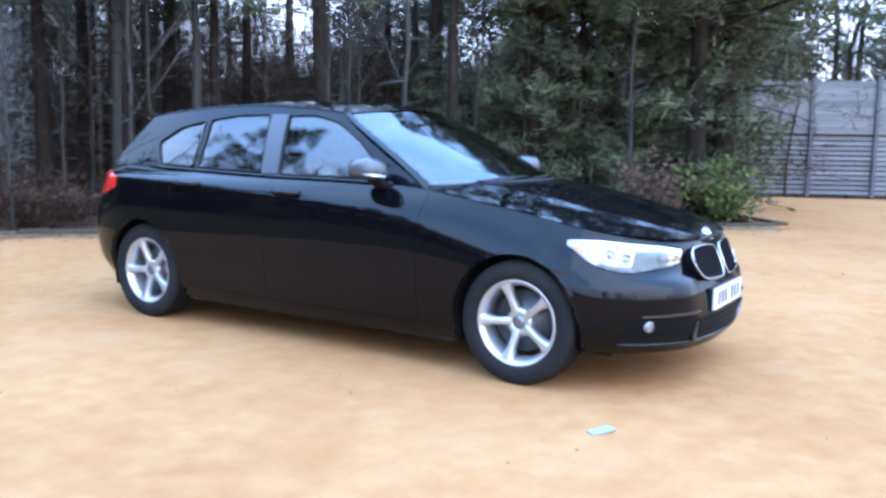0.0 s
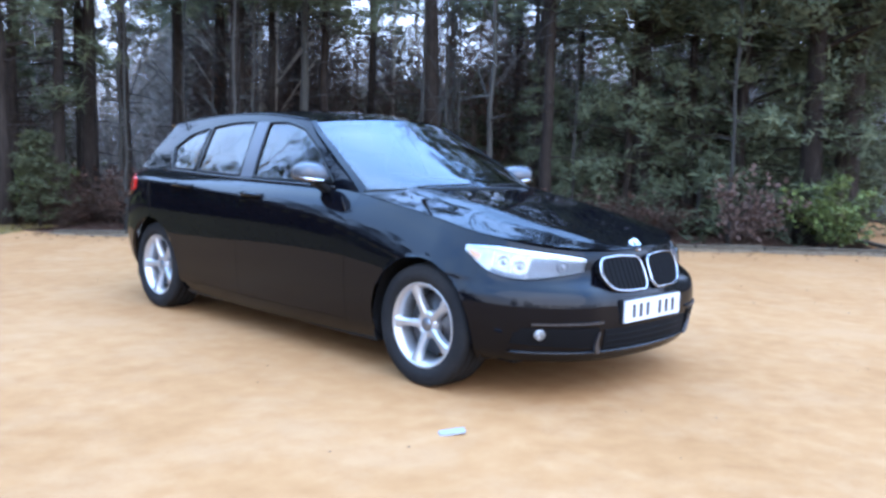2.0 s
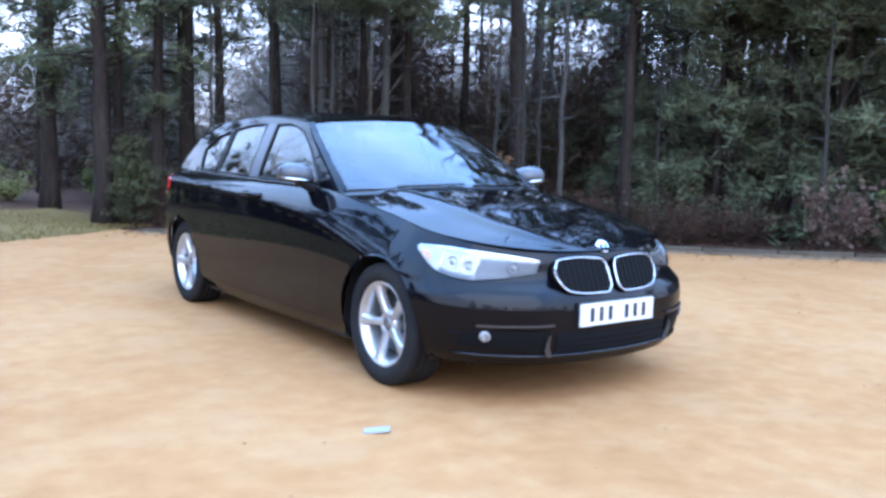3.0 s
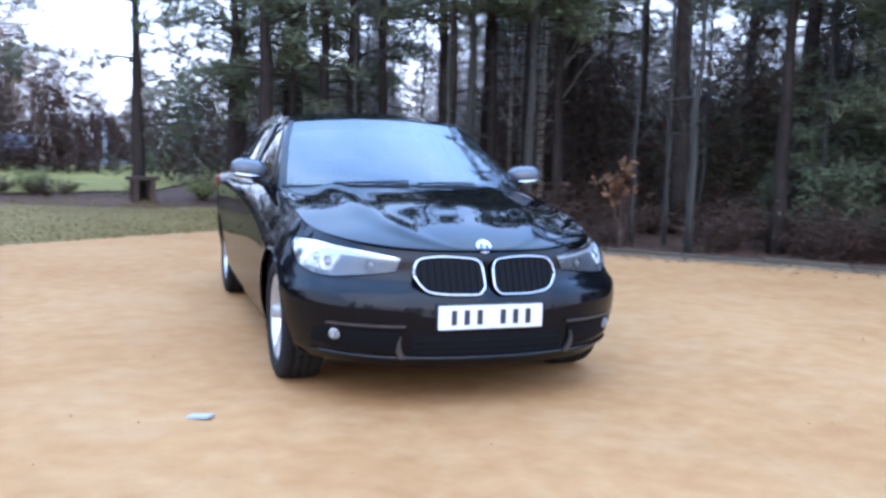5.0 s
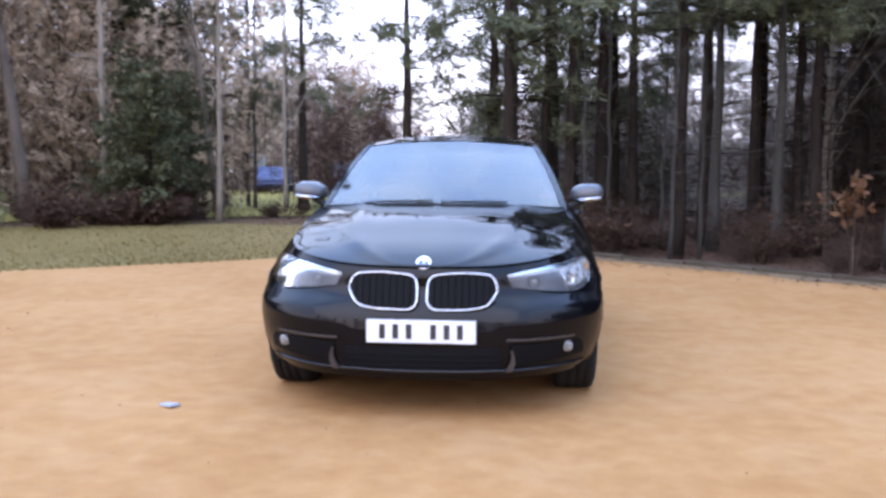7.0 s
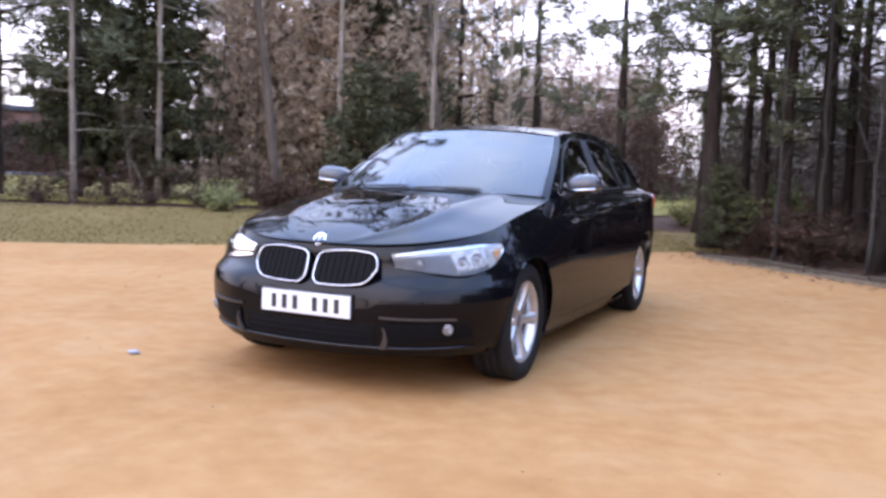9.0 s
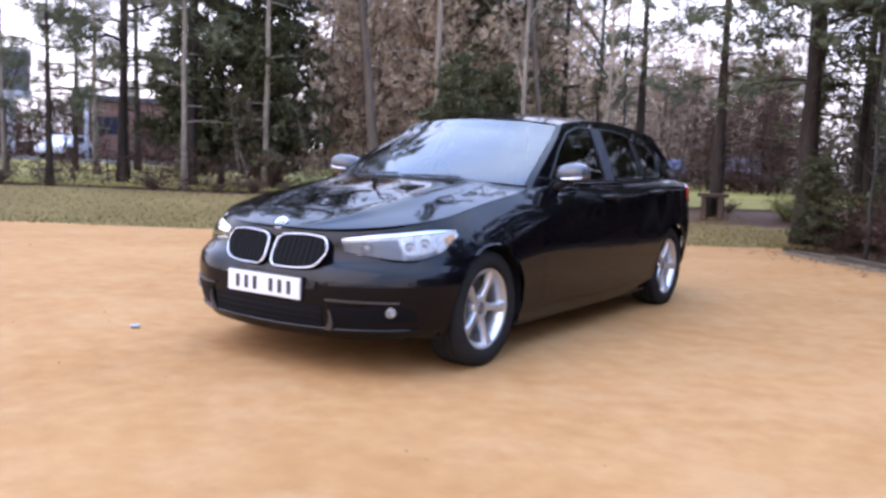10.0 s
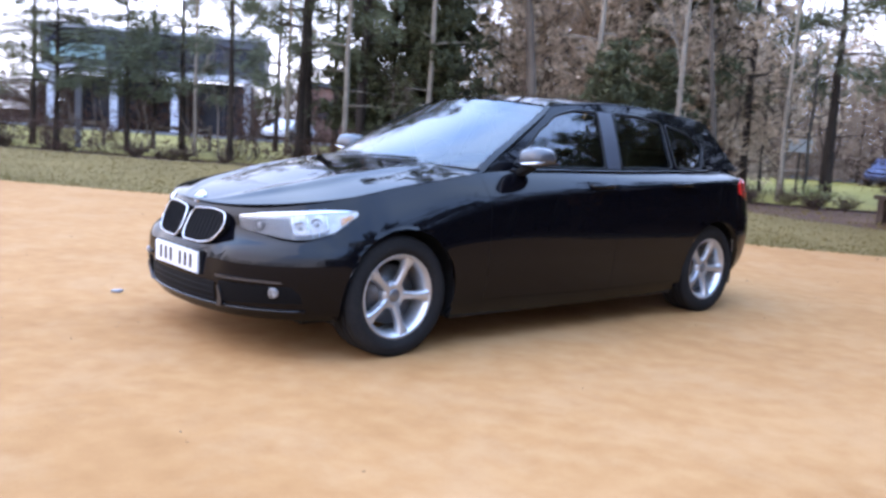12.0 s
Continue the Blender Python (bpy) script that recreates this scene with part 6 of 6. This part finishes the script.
def lamp_bollard():
    top = thing("lamp_bollard", "short pale lamp post with a white head", "lamp", at=pose(-2.93, 34.39, 0.262))
    part("pole", tube(bmesh.new(), [(0, 0, 0), (0, 0, 1.9)], 0.09, 10), M["plaster"], top)
    bm = lathe(bmesh.new(), [(0.0005, 1.88), (0.18, 1.9), (0.21, 2.05), (0.12, 2.12), (0.0005, 2.13)], 16, "z")
    part("head", bm, M["plaster"], top, smooth=True)


def notice_board():
    top = thing("notice_board", "small white notice board on a post", "sign", at=pose(-6.1, 16.0, 0.262, 0, 0, 30) @ Matrix.Scale(0.85, 4))
    part("post", box(bmesh.new(), (0, 0.04, 0.7), (0.08, 0.08, 1.45), 0.01), M["bark_brown"], top)
    part("board", box(bmesh.new(), (0, -0.02, 1.35), (0.6, 0.03, 0.36), 0.01), M["plate_white"], top, "plain white board")


sign_board()
timber_table()
rail_fence("rail_fence", (-18.3, 5.2, 0.265), (-17.7, 6.5, 0.265), 1)
rail_fence("rail_fence", (-20.6, 3.2, 0.265), (-20.0, 4.5, 0.265), 1)
lamp_bollard()
notice_board()

# loose stones and bits of bark on the gravel
rr = np.random.default_rng(12)
vs, fs = [], []
for k in range(240):
    x, y = rr.uniform(-7, 7), rr.uniform(-7.5, 4)
    sz = 0.004 + 0.007 * rr.uniform() ** 4
    base = len(vs)
    ring = [(x + sz * rr.uniform(0.6, 1.3) * math.cos(a), y + sz * rr.uniform(0.6, 1.3) * math.sin(a), -0.001) for a in (0, 1.26, 2.5, 3.77, 5.0)]
    vs += ring + [(p[0] * 0.6 + x * 0.4, p[1] * 0.6 + y * 0.4, sz * 0.7) for p in ring]
    fs += [(base + i, base + (i + 1) % 5, base + 5 + (i + 1) % 5, base + 5 + i) for i in range(5)] + [tuple(base + 5 + i for i in range(5))]
me = bpy.data.meshes.new("loose_stones")
me.from_pydata(vs, [], fs)
me.materials.append(varied("loose_stone", ((0.05, 0.030, 0.018), (0.11, 0.065, 0.036), (0.24, 0.16, 0.10)), (2.0, 30.0), (0.8, 1.0), 0.0, 0.01, per_island=0.4))
tagged(new("loose_stones", me), "scattered small stones and bark bits on the gravel", "stones", kind="stuff")

# fallen leaves along the wood's edge and under the planted strip
rr = np.random.default_rng(14)
centres = [tuple(wood(rr.uniform(-1, 11.3), abs(rr.normal(0.1, 1.3)) + 0.12, 0.012)) for k in range(5200)]
centres += [tuple(lawn(rr.uniform(-1, 24), rr.normal(4.6, 0.5), 0.014)) for k in range(3800)]
centres += [tuple(wood(rr.uniform(0, 11), -abs(rr.normal(0, 0.42)), 0.008)) for k in range(700)]
v, f = sprays(rr, centres, 1, 0.075, 0.022, 0.0, True)
mid = np.repeat(np.asarray(centres)[:, 2], 4)
v[:, 2] = np.maximum(mid + (v[:, 2] - mid) * 0.22, mid - 0.009)
tagged(new("fallen_leaves", raw_mesh("fallen_leaves", v, f, M["leaf_brown"])), "dead brown leaves scattered at the wood's edge", "leaves", kind="stuff")
